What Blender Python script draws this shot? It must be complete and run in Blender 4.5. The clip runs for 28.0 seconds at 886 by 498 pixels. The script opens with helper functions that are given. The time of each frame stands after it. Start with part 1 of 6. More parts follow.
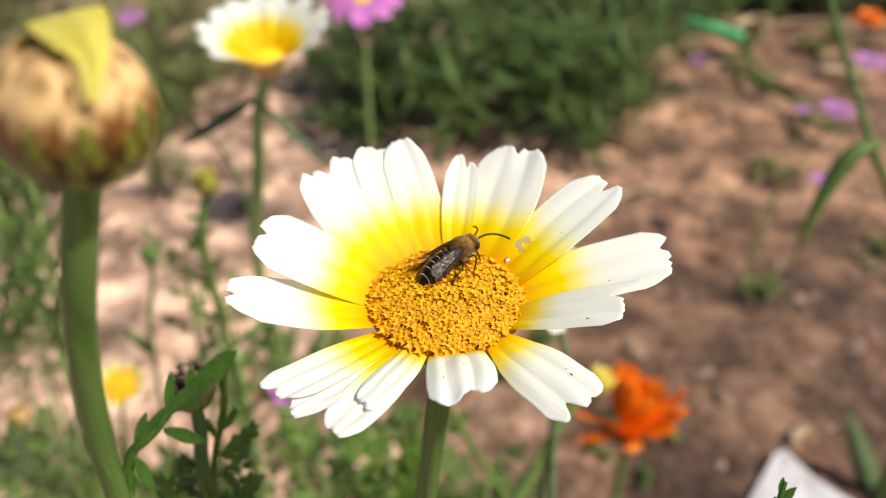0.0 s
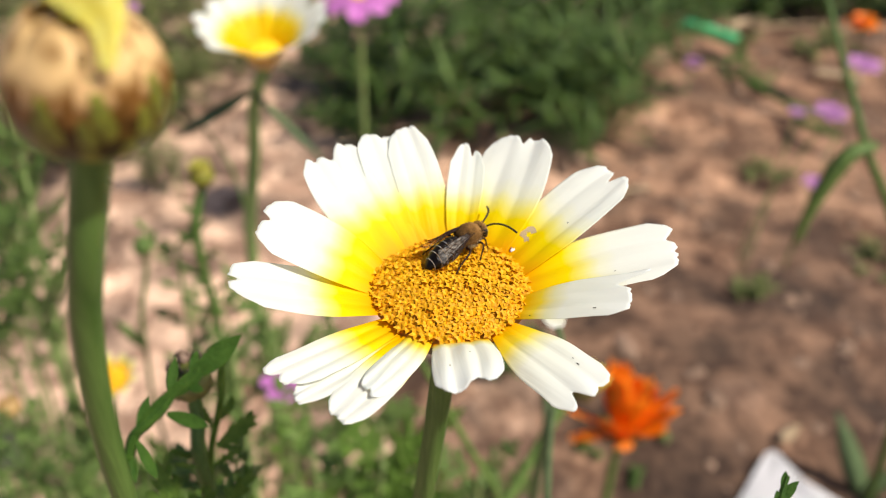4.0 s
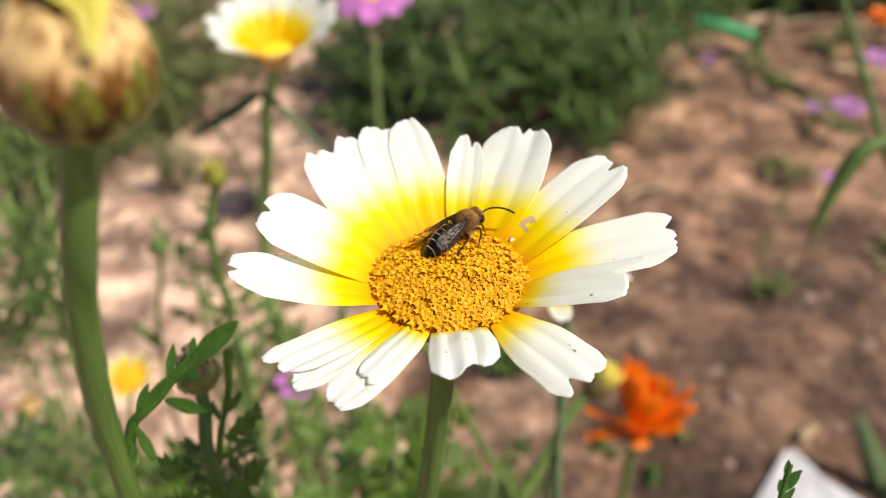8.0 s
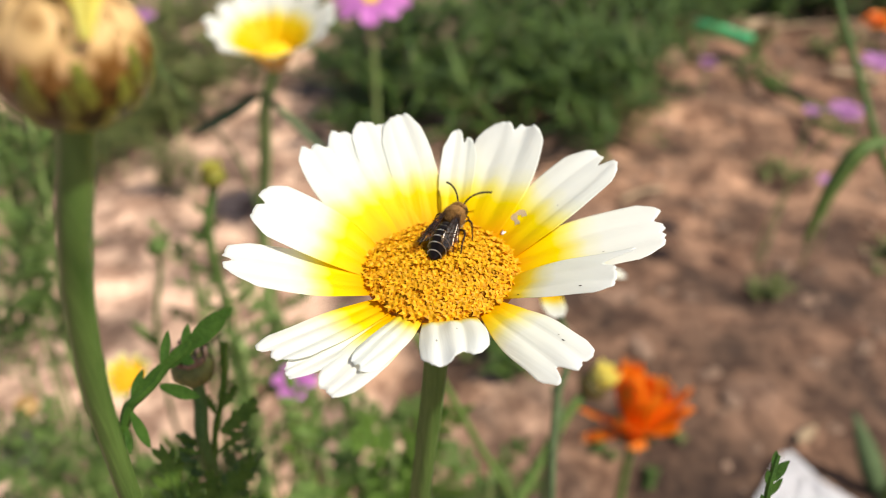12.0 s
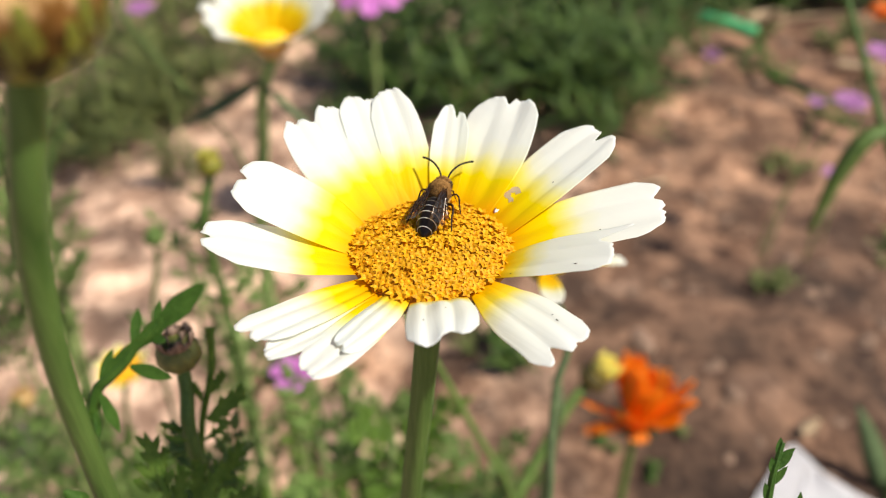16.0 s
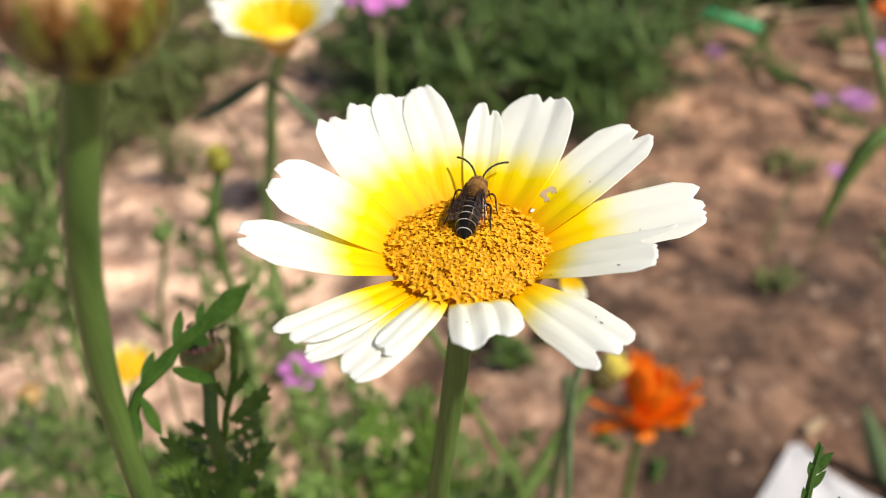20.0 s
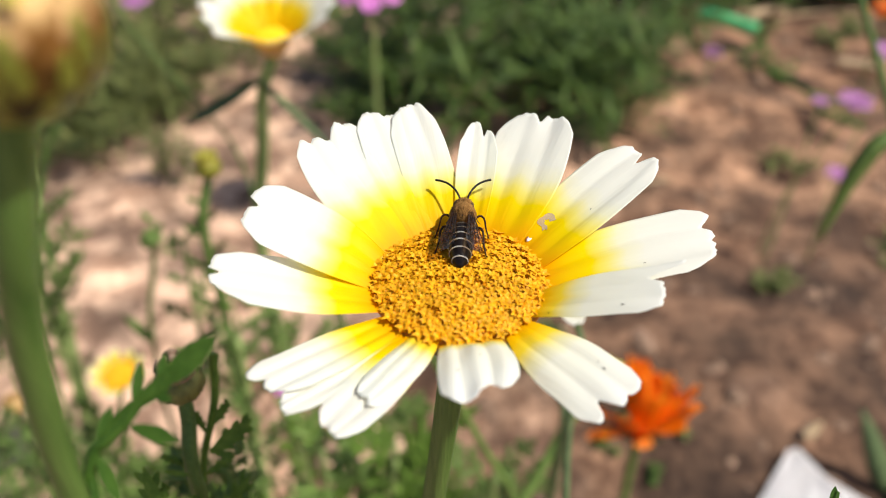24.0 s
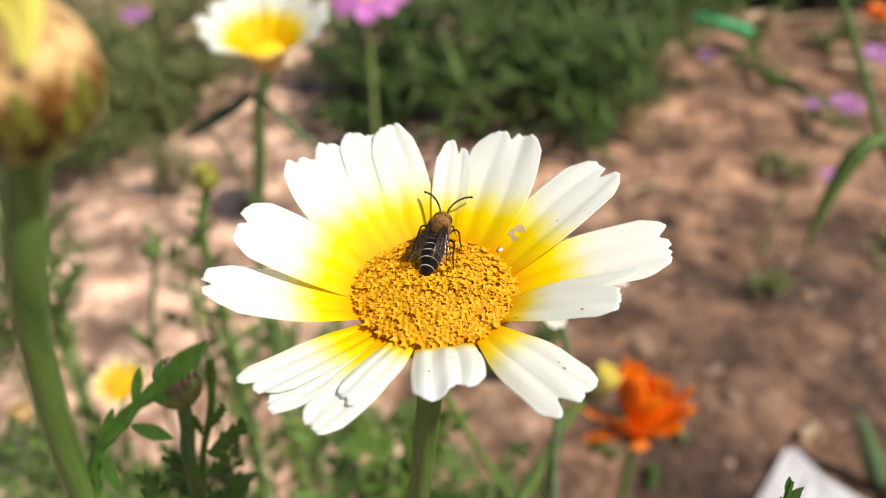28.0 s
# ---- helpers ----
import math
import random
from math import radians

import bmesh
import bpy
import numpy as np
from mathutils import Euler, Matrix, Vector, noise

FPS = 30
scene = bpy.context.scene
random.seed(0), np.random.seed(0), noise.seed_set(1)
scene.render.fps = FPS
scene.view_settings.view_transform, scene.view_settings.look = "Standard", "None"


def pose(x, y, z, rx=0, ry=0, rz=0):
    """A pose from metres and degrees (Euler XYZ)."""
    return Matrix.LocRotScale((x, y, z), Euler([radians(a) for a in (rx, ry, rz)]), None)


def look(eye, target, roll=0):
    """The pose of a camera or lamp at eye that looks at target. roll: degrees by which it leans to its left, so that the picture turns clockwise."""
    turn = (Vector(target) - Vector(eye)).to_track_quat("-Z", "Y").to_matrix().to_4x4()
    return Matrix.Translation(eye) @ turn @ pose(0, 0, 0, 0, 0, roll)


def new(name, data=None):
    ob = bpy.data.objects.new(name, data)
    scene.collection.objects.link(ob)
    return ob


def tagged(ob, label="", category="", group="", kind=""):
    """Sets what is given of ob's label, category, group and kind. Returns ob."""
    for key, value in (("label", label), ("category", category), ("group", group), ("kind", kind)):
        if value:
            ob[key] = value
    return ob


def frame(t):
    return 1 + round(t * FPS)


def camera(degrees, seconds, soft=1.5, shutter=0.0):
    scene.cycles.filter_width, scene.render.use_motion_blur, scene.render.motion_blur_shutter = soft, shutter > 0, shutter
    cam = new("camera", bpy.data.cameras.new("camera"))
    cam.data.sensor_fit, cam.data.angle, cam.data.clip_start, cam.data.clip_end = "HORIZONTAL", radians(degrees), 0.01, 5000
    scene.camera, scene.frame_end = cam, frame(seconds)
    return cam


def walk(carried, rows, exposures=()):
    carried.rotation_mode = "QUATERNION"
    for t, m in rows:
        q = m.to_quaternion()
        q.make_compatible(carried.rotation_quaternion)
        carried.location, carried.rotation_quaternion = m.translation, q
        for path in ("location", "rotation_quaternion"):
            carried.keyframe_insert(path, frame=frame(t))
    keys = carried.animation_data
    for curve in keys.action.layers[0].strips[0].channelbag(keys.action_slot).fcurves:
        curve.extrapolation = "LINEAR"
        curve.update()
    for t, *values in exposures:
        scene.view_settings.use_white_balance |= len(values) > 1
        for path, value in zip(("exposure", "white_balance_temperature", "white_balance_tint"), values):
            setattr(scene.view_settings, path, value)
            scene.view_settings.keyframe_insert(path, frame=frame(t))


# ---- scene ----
LENS = 58.0
cam = camera(LENS, 28.0, soft=1.0)
cam.data.dof.use_dof = True
cam.data.dof.focus_distance = 0.098
cam.data.dof.aperture_fstop = 17.0

# seconds, place in metres, turn in degrees
PATH = [
    (0, -0.00010, -0.07819, 0.53974, 51.888, -0.026, 0.031),
    (0.5, -0.00108, -0.07713, 0.53988, 51.793, -0.407, -0.003),
    (1, -0.00078, -0.07715, 0.53996, 51.794, -0.505, 0.029),
    (1.5, -0.00012, -0.07882, 0.53939, 51.914, -0.518, 0.083),
    (2, -0.00250, -0.07913, 0.53906, 51.912, -0.645, 0.113),
    (2.5, -0.00087, -0.07903, 0.53941, 51.909, -0.638, 0.196),
    (3, -0.00253, -0.07857, 0.53761, 51.852, -0.849, 0.201),
    (3.5, -0.00202, -0.07830, 0.53779, 51.793, -0.897, 0.100),
    (5.5, -0.00170, -0.07902, 0.53868, 51.892, -1.373, -0.232),
    (6, -0.00038, -0.08053, 0.53855, 51.984, -1.068, -0.244),
    (6.5, -0.00068, -0.08052, 0.53907, 51.964, -0.791, -0.080),
    (7, 0.00197, -0.08095, 0.53936, 52.009, -0.184, 0.290),
    (7.5, 0.00111, -0.08112, 0.53836, 51.919, 0.047, 0.487),
    (8, 0.00058, -0.07970, 0.53729, 51.890, 0.157, 0.703),
    (8.5, 0.00093, -0.07892, 0.53746, 51.888, 0.142, 0.618),
    (9, 0.00151, -0.07886, 0.53632, 51.835, 0.011, 0.499),
    (9.5, 0.00322, -0.07943, 0.53672, 51.863, 0.083, 0.459),
    (10, 0.00114, -0.07979, 0.53646, 51.861, -0.027, 0.482),
    (10.5, 0.00080, -0.08035, 0.53629, 51.852, -0.059, 0.613),
    (11, 0.00161, -0.08133, 0.53557, 51.918, -0.036, 0.670),
    (11.5, 0.00126, -0.08216, 0.53603, 52.050, 0.056, 0.699),
    (12, 0.00159, -0.08178, 0.53703, 52.147, 0.033, 0.754),
    (12.5, 0.00306, -0.08185, 0.53659, 52.194, 0.043, 0.712),
    (14.5, 0.00461, -0.08139, 0.53526, 52.045, 0.414, 0.920),
    (15, 0.00328, -0.07999, 0.53454, 51.844, 0.167, 1.032),
    (15.5, 0.00252, -0.07972, 0.53377, 51.742, 0.043, 1.037),
    (16, 0.00325, -0.07952, 0.53262, 51.755, 0.171, 0.935),
    (16.5, 0.00098, -0.07980, 0.53165, 51.675, -0.160, 0.885),
    (17, 0.00172, -0.07986, 0.53041, 51.660, -0.064, 0.889),
    (17.5, -0.00074, -0.08099, 0.53015, 51.669, -0.165, 0.838),
    (18, -0.00297, -0.07951, 0.53084, 51.574, -0.416, 0.844),
    (18.5, -0.00170, -0.07740, 0.53113, 51.508, -0.434, 0.894),
    (19, -0.00195, -0.07926, 0.53178, 51.617, -0.340, 0.868),
    (19.5, -0.00090, -0.07852, 0.53214, 51.550, -0.194, 0.943),
    (20, -0.00149, -0.07815, 0.53204, 51.527, -0.017, 0.992),
    (20.5, -0.00031, -0.07613, 0.53115, 51.543, 0.164, 0.968),
    (21, 0.00092, -0.07472, 0.53108, 51.553, 0.239, 0.902),
    (21.5, 0.00040, -0.07350, 0.53011, 51.551, 0.240, 0.713),
    (23.5, -0.00217, -0.06856, 0.53079, 51.305, -0.306, 0.746),
    (24, -0.00089, -0.07001, 0.53090, 51.348, -0.234, 0.822),
    (24.5, -0.00166, -0.07329, 0.53277, 51.542, -0.466, 0.831),
    (25, -0.00154, -0.07100, 0.53410, 51.451, -0.686, 0.792),
    (25.5, 0.00032, -0.07331, 0.53452, 51.542, -0.340, 0.719),
    (26, 0.00069, -0.07398, 0.53457, 51.542, -0.192, 0.642),
    (26.5, 0.00161, -0.07405, 0.53479, 51.580, 0.004, 0.577),
    (27, 0.00231, -0.07523, 0.53492, 51.739, 0.270, 0.556),
    (27.5, 0.00217, -0.07518, 0.53531, 51.788, 0.475, 0.505),
    (28, 0.00233, -0.07527, 0.53591, 51.764, 0.421, 0.430),
]
EXPOSURE = 0.27
walk(cam, [(t, pose(x, y, z, rx, ry, rz)) for t, x, y, z, rx, ry, rz in PATH],
     exposures=[(t, EXPOSURE + e, 6620, 9) for t, e in ((0, 0), (16.4, 0), (16.9, 0.34), (17.5, 0.34), (18.1, 0.14), (18.8, 0), (28, 0))])

# ---- light: high sun from the right, clear sky ----
SUN_WAY = Vector((0.55, -0.15, 0.82)).normalized()
world = bpy.data.worlds.new("sky")
scene.world = world
world.use_nodes = True
wn = world.node_tree
wn.nodes.clear()
sky = wn.nodes.new("ShaderNodeTexSky")
sky.sky_type = "NISHITA"
sky.sun_disc = False
sky.sun_elevation = math.asin(SUN_WAY.z)
sky.sun_rotation = math.atan2(SUN_WAY.x, SUN_WAY.y)
bg = wn.nodes.new("ShaderNodeBackground")
bg.inputs["Strength"].default_value = 0.079
wout = wn.nodes.new("ShaderNodeOutputWorld")
wn.links.new(sky.outputs[0], bg.inputs["Color"])
wn.links.new(bg.outputs[0], wout.inputs["Surface"])
sun_data = bpy.data.lights.new("sun", "SUN")
sun_data.energy = 4.45
sun_data.angle = radians(2.5)
sun_data.color = (1.0, 0.94, 0.84)
sun = new("sun", sun_data)
sun.matrix_basis = look(SUN_WAY * 5, (0, 0, 0))

CM = 0.01


# ---- materials ----
def surface(name, dark, light, scale=300.0, rough=0.6, bump=0.3, fine=6.0, translucent=0.0, metal=0.0,
            spread=0.5, stretch=(1, 1, 1), vary=0.0, depth=0.0004, sheen=0.0, spec=0.5):
    """A surface of two colours mixed by noise at two scales, with a fine relief. scale: blotches a metre."""
    m = bpy.data.materials.new(name)
    m.use_nodes = True
    t = m.node_tree
    t.nodes.clear()
    out = t.nodes.new("ShaderNodeOutputMaterial")
    p = t.nodes.new("ShaderNodeBsdfPrincipled")
    p.inputs["Roughness"].default_value = rough
    p.inputs["Metallic"].default_value = metal
    p.inputs["Specular IOR Level"].default_value = spec
    p.inputs["Sheen Weight"].default_value = sheen
    co = t.nodes.new("ShaderNodeTexCoord")
    mp = t.nodes.new("ShaderNodeMapping")
    mp.inputs["Scale"].default_value = stretch
    t.links.new(co.outputs["Object"], mp.inputs["Vector"])
    big, small = t.nodes.new("ShaderNodeTexNoise"), t.nodes.new("ShaderNodeTexNoise")
    big.inputs["Scale"].default_value, small.inputs["Scale"].default_value = scale, scale * fine
    big.inputs["Detail"].default_value = small.inputs["Detail"].default_value = 4
    for n in (big, small):
        t.links.new(mp.outputs[0], n.inputs["Vector"])
    add = t.nodes.new("ShaderNodeMath")
    add.operation = "MULTIPLY_ADD"
    add.inputs[1].default_value = 0.45
    t.links.new(small.outputs["Fac"], add.inputs[0])
    t.links.new(big.outputs["Fac"], add.inputs[2])
    rng = t.nodes.new("ShaderNodeMapRange")
    rng.inputs["From Min"].default_value = 0.72 - 0.5 * spread
    rng.inputs["From Max"].default_value = 0.72 + 0.5 * spread
    t.links.new(add.outputs[0], rng.inputs["Value"])
    mix = t.nodes.new("ShaderNodeMix")
    mix.data_type = "RGBA"
    mix.inputs["A"].default_value, mix.inputs["B"].default_value = (*dark, 1), (*light, 1)
    t.links.new(rng.outputs[0], mix.inputs["Factor"])
    colour = mix.outputs["Result"]
    if vary:
        info, hsv = t.nodes.new("ShaderNodeObjectInfo"), t.nodes.new("ShaderNodeHueSaturation")
        vr = t.nodes.new("ShaderNodeMapRange")
        vr.inputs["To Min"].default_value, vr.inputs["To Max"].default_value = 1 - vary, 1 + vary
        t.links.new(info.outputs["Random"], vr.inputs["Value"])
        t.links.new(vr.outputs[0], hsv.inputs["Value"])
        t.links.new(colour, hsv.inputs["Color"])
        colour = hsv.outputs["Color"]
    t.links.new(colour, p.inputs["Base Color"])
    bp = t.nodes.new("ShaderNodeBump")
    bp.inputs["Strength"].default_value = bump
    bp.inputs["Distance"].default_value = depth
    t.links.new(small.outputs["Fac"], bp.inputs["Height"])
    t.links.new(bp.outputs[0], p.inputs["Normal"])
    shader = p.outputs[0]
    if translucent:
        tr, ms = t.nodes.new("ShaderNodeBsdfTranslucent"), t.nodes.new("ShaderNodeMixShader")
        t.links.new(colour, tr.inputs["Color"])
        ms.inputs["Fac"].default_value = translucent
        t.links.new(shader, ms.inputs[1])
        t.links.new(tr.outputs[0], ms.inputs[2])
        shader = ms.outputs[0]
    t.links.new(shader, out.inputs["Surface"])
    return m


def petal_surface(name, stops, reach=None, translucent=0.42, rough=0.55):
    """Ray petal: colour runs along its length (local x, over reach metres, or over the whole petal) with ragged streaks, plus fine veins."""
    m = surface(name, (1, 1, 1), (1, 1, 1), 300, rough, 0.0, translucent=translucent, spec=0.2)
    t = m.node_tree
    p = next(n for n in t.nodes if n.type == "BSDF_PRINCIPLED")
    co = next(n for n in t.nodes if n.type == "TEX_COORD")
    sep = t.nodes.new("ShaderNodeSeparateXYZ")
    t.links.new(co.outputs["Object" if reach else "Generated"], sep.inputs[0])
    mp = t.nodes.new("ShaderNodeMapping")
    mp.inputs["Scale"].default_value = (60, 420, 60)
    t.links.new(co.outputs["Object"], mp.inputs["Vector"])
    nz = t.nodes.new("ShaderNodeTexNoise")
    nz.inputs["Scale"].default_value = 1.0
    nz.inputs["Detail"].default_value = 3
    t.links.new(mp.outputs[0], nz.inputs["Vector"])
    ad = t.nodes.new("ShaderNodeMath")
    ad.operation = "MULTIPLY_ADD"
    ad.inputs[1].default_value = 1.0 / (reach or 1.0)
    t.links.new(sep.outputs["X"], ad.inputs[0])
    jit = t.nodes.new("ShaderNodeMath")
    jit.operation = "MULTIPLY_ADD"
    jit.inputs[1].default_value, jit.inputs[2].default_value = 0.13, -0.065
    t.links.new(nz.outputs["Fac"], jit.inputs[0])
    t.links.new(jit.outputs[0], ad.inputs[2])
    ramp = t.nodes.new("ShaderNodeValToRGB")
    e = ramp.color_ramp.elements
    while len(e) < len(stops):
        e.new(0.5)
    for el, (at, c) in zip(e, stops):
        el.position, el.color = at, (*c, 1)
    t.links.new(ad.outputs[0], ramp.inputs[0])
    t.links.new(ramp.outputs[0], p.inputs["Base Color"])
    for n in t.nodes:
        if n.type == "BSDF_TRANSLUCENT":
            t.links.new(ramp.outputs[0], n.inputs["Color"])
    bp = next(n for n in t.nodes if n.type == "BUMP")
    vein = t.nodes.new("ShaderNodeTexNoise")
    vein.inputs["Scale"].default_value, vein.inputs["Detail"].default_value = 1.0, 2
    mv = t.nodes.new("ShaderNodeMapping")
    mv.inputs["Scale"].default_value = (120, 2600, 120)
    t.links.new(co.outputs["Object"], mv.inputs["Vector"])
    t.links.new(mv.outputs[0], vein.inputs["Vector"])
    t.links.new(vein.outputs["Fac"], bp.inputs["Height"])
    bp.inputs["Strength"].default_value, bp.inputs["Distance"].default_value = 0.2, 0.0003
    return m


M_PETAL = petal_surface("daisy_petal", ((0.0, (0.9, 0.42, 0.0)), (0.08, (0.93, 0.55, 0.0)), (0.18, (0.95, 0.70, 0.0)), (0.30, (0.95, 0.80, 0.0)),
                                        (0.39, (0.93, 0.87, 0.26)), (0.49, (0.91, 0.905, 0.72)), (0.6, (0.90, 0.91, 0.84)), (1.0, (0.90, 0.91, 0.865))))
M_PETAL_SHORT = petal_surface("short_daisy_petal", ((0.0, (0.86, 0.44, 0.0)), (0.12, (0.92, 0.62, 0.0)), (0.22, (0.92, 0.76, 0.05)), (0.33, (0.87, 0.85, 0.55)), (0.44, (0.9, 0.91, 0.81)), (1.0, (0.9, 0.915, 0.88))))
M_PETAL_HANG = petal_surface("front_daisy_petal", ((0.0, (0.9, 0.5, 0.0)), (0.05, (0.9, 0.6, 0.0)), (0.12, (0.88, 0.80, 0.25)), (0.24, (0.9, 0.91, 0.8)), (1.0, (0.895, 0.915, 0.89))))
M_PETAL_FAR = petal_surface("back_daisy_petal", ((0.0, (0.92, 0.56, 0.0)), (0.12, (0.93, 0.65, 0.0)), (0.30, (0.93, 0.74, 0.01)), (0.40, (0.9, 0.86, 0.5)), (0.48, (0.88, 0.88, 0.8)), (1.0, (0.88, 0.89, 0.86))), 0.030)
M_SCAR = surface("petal_scar", (0.34, 0.25, 0.13), (0.5, 0.38, 0.22), 900, 0.8)
M_FLORET = surface("floret", (0.68, 0.27, 0.003), (0.95, 0.57, 0.014), 1500, 0.5, 0.2, vary=0.18, translucent=0.15, spec=0.25)
M_DISC = surface("disc", (0.4, 0.14, 0.003), (0.62, 0.25, 0.008), 1500, 0.7)
M_STEM = surface("stem", (0.04, 0.092, 0.014), (0.108, 0.182, 0.04), 500, 0.5, 0.5, stretch=(1, 1, 0.06), spec=0.3)
M_LEAF = surface("leaf", (0.028, 0.08, 0.008), (0.07, 0.15, 0.018), 400, 0.6, 0.4, translucent=0.2, spec=0.3)
M_LEAF_NEAR = surface("near_leaf", (0.075, 0.165, 0.016), (0.185, 0.3, 0.045), 400, 0.6, 0.4, translucent=0.3, spec=0.3)
M_LEAF_DUSK = surface("dull_leaf", (0.055, 0.09, 0.032), (0.125, 0.175, 0.068), 300, 0.6, 0.4, translucent=0.1)
M_LEAF_GREY = surface("grey_leaf", (0.085, 0.16, 0.03), (0.2, 0.3, 0.072), 300, 0.6, 0.4, translucent=0.3, vary=0.2)
M_LEAF_PALE = surface("pale_leaf", (0.105, 0.195, 0.035), (0.24, 0.35, 0.085), 300, 0.6, 0.4, translucent=0.35, vary=0.2)
M_STALK = surface("pale_stalk", (0.16, 0.24, 0.07), (0.32, 0.4, 0.15), 300, 0.6, 0.3, stretch=(1, 1, 0.1), spec=0.2)
M_BUSH = surface("bush_leaf", (0.03, 0.075, 0.01), (0.15, 0.235, 0.04), 45, 0.55, 0.3, translucent=0.2)
M_OLIVE = surface("olive_leaf", (0.09, 0.115, 0.026), (0.24, 0.265, 0.075), 40, 0.6, 0.3, translucent=0.15)
M_BRACT = surface("bract", (0.27, 0.13, 0.03), (0.74, 0.49, 0.2), 330, 0.36, 0.4, fine=3, spread=0.3, vary=0.22, translucent=0.1)
M_INVOLUCRE = surface("involucre", (0.05, 0.042, 0.008), (0.16, 0.12, 0.03), 700, 0.55, 0.4)
M_BRACT_LOW = surface("green_bract", (0.10, 0.11, 0.006), (0.30, 0.28, 0.02), 450, 0.45, 0.4, vary=0.2)


def bract_surface(name, low, high, foot, mid, edge):
    """Bract: dull at its foot, then brown, papery at the tip; the colour runs up local z from low to high metres."""
    m = petal_surface(name, ((0.0, foot), (0.34, foot), (0.54, mid), (0.72, edge), (0.84, edge), (1.0, mid)), 1.0, 0.08, 0.33)
    t = m.node_tree
    sep = next(n for n in t.nodes if n.type == "SEPXYZ")
    run = t.nodes.new("ShaderNodeMapRange")
    run.inputs["From Min"].default_value, run.inputs["From Max"].default_value = low, high
    t.links.new(sep.outputs["Z"], run.inputs["Value"])
    ad = next(n for n in t.nodes if n.type == "MATH" and n.operation == "MULTIPLY_ADD" and n.inputs[0].links and n.inputs[0].links[0].from_node == sep)
    t.links.new(run.outputs[0], ad.inputs[0])
    for n in t.nodes:
        if n.type == "MAPPING":
            n.inputs["Scale"].default_value = (420, 420, 160)
        if n.type == "MATH" and n.operation == "MULTIPLY_ADD" and abs(n.inputs[2].default_value + 0.065) < 1e-4:
            n.inputs[1].default_value, n.inputs[2].default_value = 0.5, -0.25
    return m


M_TIERS = (bract_surface("papery_bract", -0.0045, 0.0050, (0.10, 0.045, 0.008), (0.2, 0.09, 0.02), (0.74, 0.49, 0.22)),
           bract_surface("tan_bract", -0.0050, 0.0036, (0.05, 0.028, 0.004), (0.12, 0.055, 0.01), (0.70, 0.44, 0.2)),
           bract_surface("brown_bract", -0.0054, 0.0018, (0.02, 0.014, 0.002), (0.05, 0.024, 0.004), (0.26, 0.12, 0.03)),
           bract_surface("olive_bract", -0.0056, -0.0004, (0.016, 0.018, 0.002), (0.035, 0.024, 0.003), (0.12, 0.06, 0.012)))
M_BUD_PETAL = surface("bud_petal", (0.97, 0.84, 0.1), (0.97, 0.93, 0.3), 700, 0.5, 0.6, translucent=0.12)
M_KEEL = surface("keel", (0.055, 0.07, 0.004), (0.2, 0.2, 0.014), 450, 0.45, 0.4, vary=0.25)
M_PALE_YELLOW = surface("pale_yellow_petal", (0.94, 0.74, 0.07), (0.96, 0.86, 0.26), 300, 0.5, 0.3, translucent=0.1)
M_PINK = surface("pink_petal", (0.5, 0.11, 0.44), (0.7, 0.27, 0.64), 200, 0.5, 0.2, translucent=0.3, vary=0.15)
M_MAUVE = surface("mauve_petal", (0.36, 0.11, 0.35), (0.6, 0.28, 0.56), 200, 0.5, 0.2, translucent=0.3, vary=0.2)
M_ORANGE = surface("orange_petal", (0.98, 0.215, 0.001), (1.0, 0.345, 0.005), 200, 0.5, 0.3, translucent=0.32, vary=0.15)
M_GREEN_STRIP = surface("green_strip", (0.05, 0.36, 0.13), (0.1, 0.5, 0.2), 60, 0.4, 0.2)
M_PAPER = surface("paper", (0.78, 0.755, 0.77), (0.88, 0.86, 0.87), 40, 0.7, 0.3)
M_STRAW = surface("straw", (0.36, 0.24, 0.13), (0.55, 0.4, 0.25), 100, 0.7)
M_STONE = surface("clod", (0.2, 0.12, 0.08), (0.4, 0.255, 0.175), 50, 0.95, 0.6, vary=0.3, depth=0.002)
M_BEE_DARK = surface("bee_dark", (0.004, 0.003, 0.003), (0.014, 0.009, 0.008), 2500, 0.3, 0.3, depth=0.00004, spec=0.22)
M_BEE_BAND = surface("bee_band", (0.34, 0.32, 0.29), (0.56, 0.54, 0.5), 4000, 0.8)
M_BEE_DIM = surface("bee_dim_band", (0.09, 0.075, 0.055), (0.2, 0.17, 0.13), 4000, 0.8)
M_BEE_FUR = surface("bee_fur", (0.15, 0.07, 0.018), (0.42, 0.23, 0.08), 1500, 0.8, spec=0.1)
M_BEE_SKIN = surface("bee_skin", (0.03, 0.015, 0.006), (0.08, 0.04, 0.015), 2500, 0.6)
M_BEE_PALE = surface("bee_pale_fur", (0.5, 0.4, 0.25), (0.7, 0.6, 0.42), 2500, 0.8)
M_LEG = surface("leg", (0.014, 0.006, 0.003), (0.05, 0.02, 0.01), 3000, 0.5, spec=0.2)
M_WASP = surface("wasp_black", (0.005, 0.005, 0.005), (0.014, 0.012, 0.011), 2500, 0.35, spec=0.25)
M_WASP_YELLOW = surface("wasp_yellow", (0.72, 0.62, 0.26), (0.86, 0.78, 0.42), 2500, 0.5)


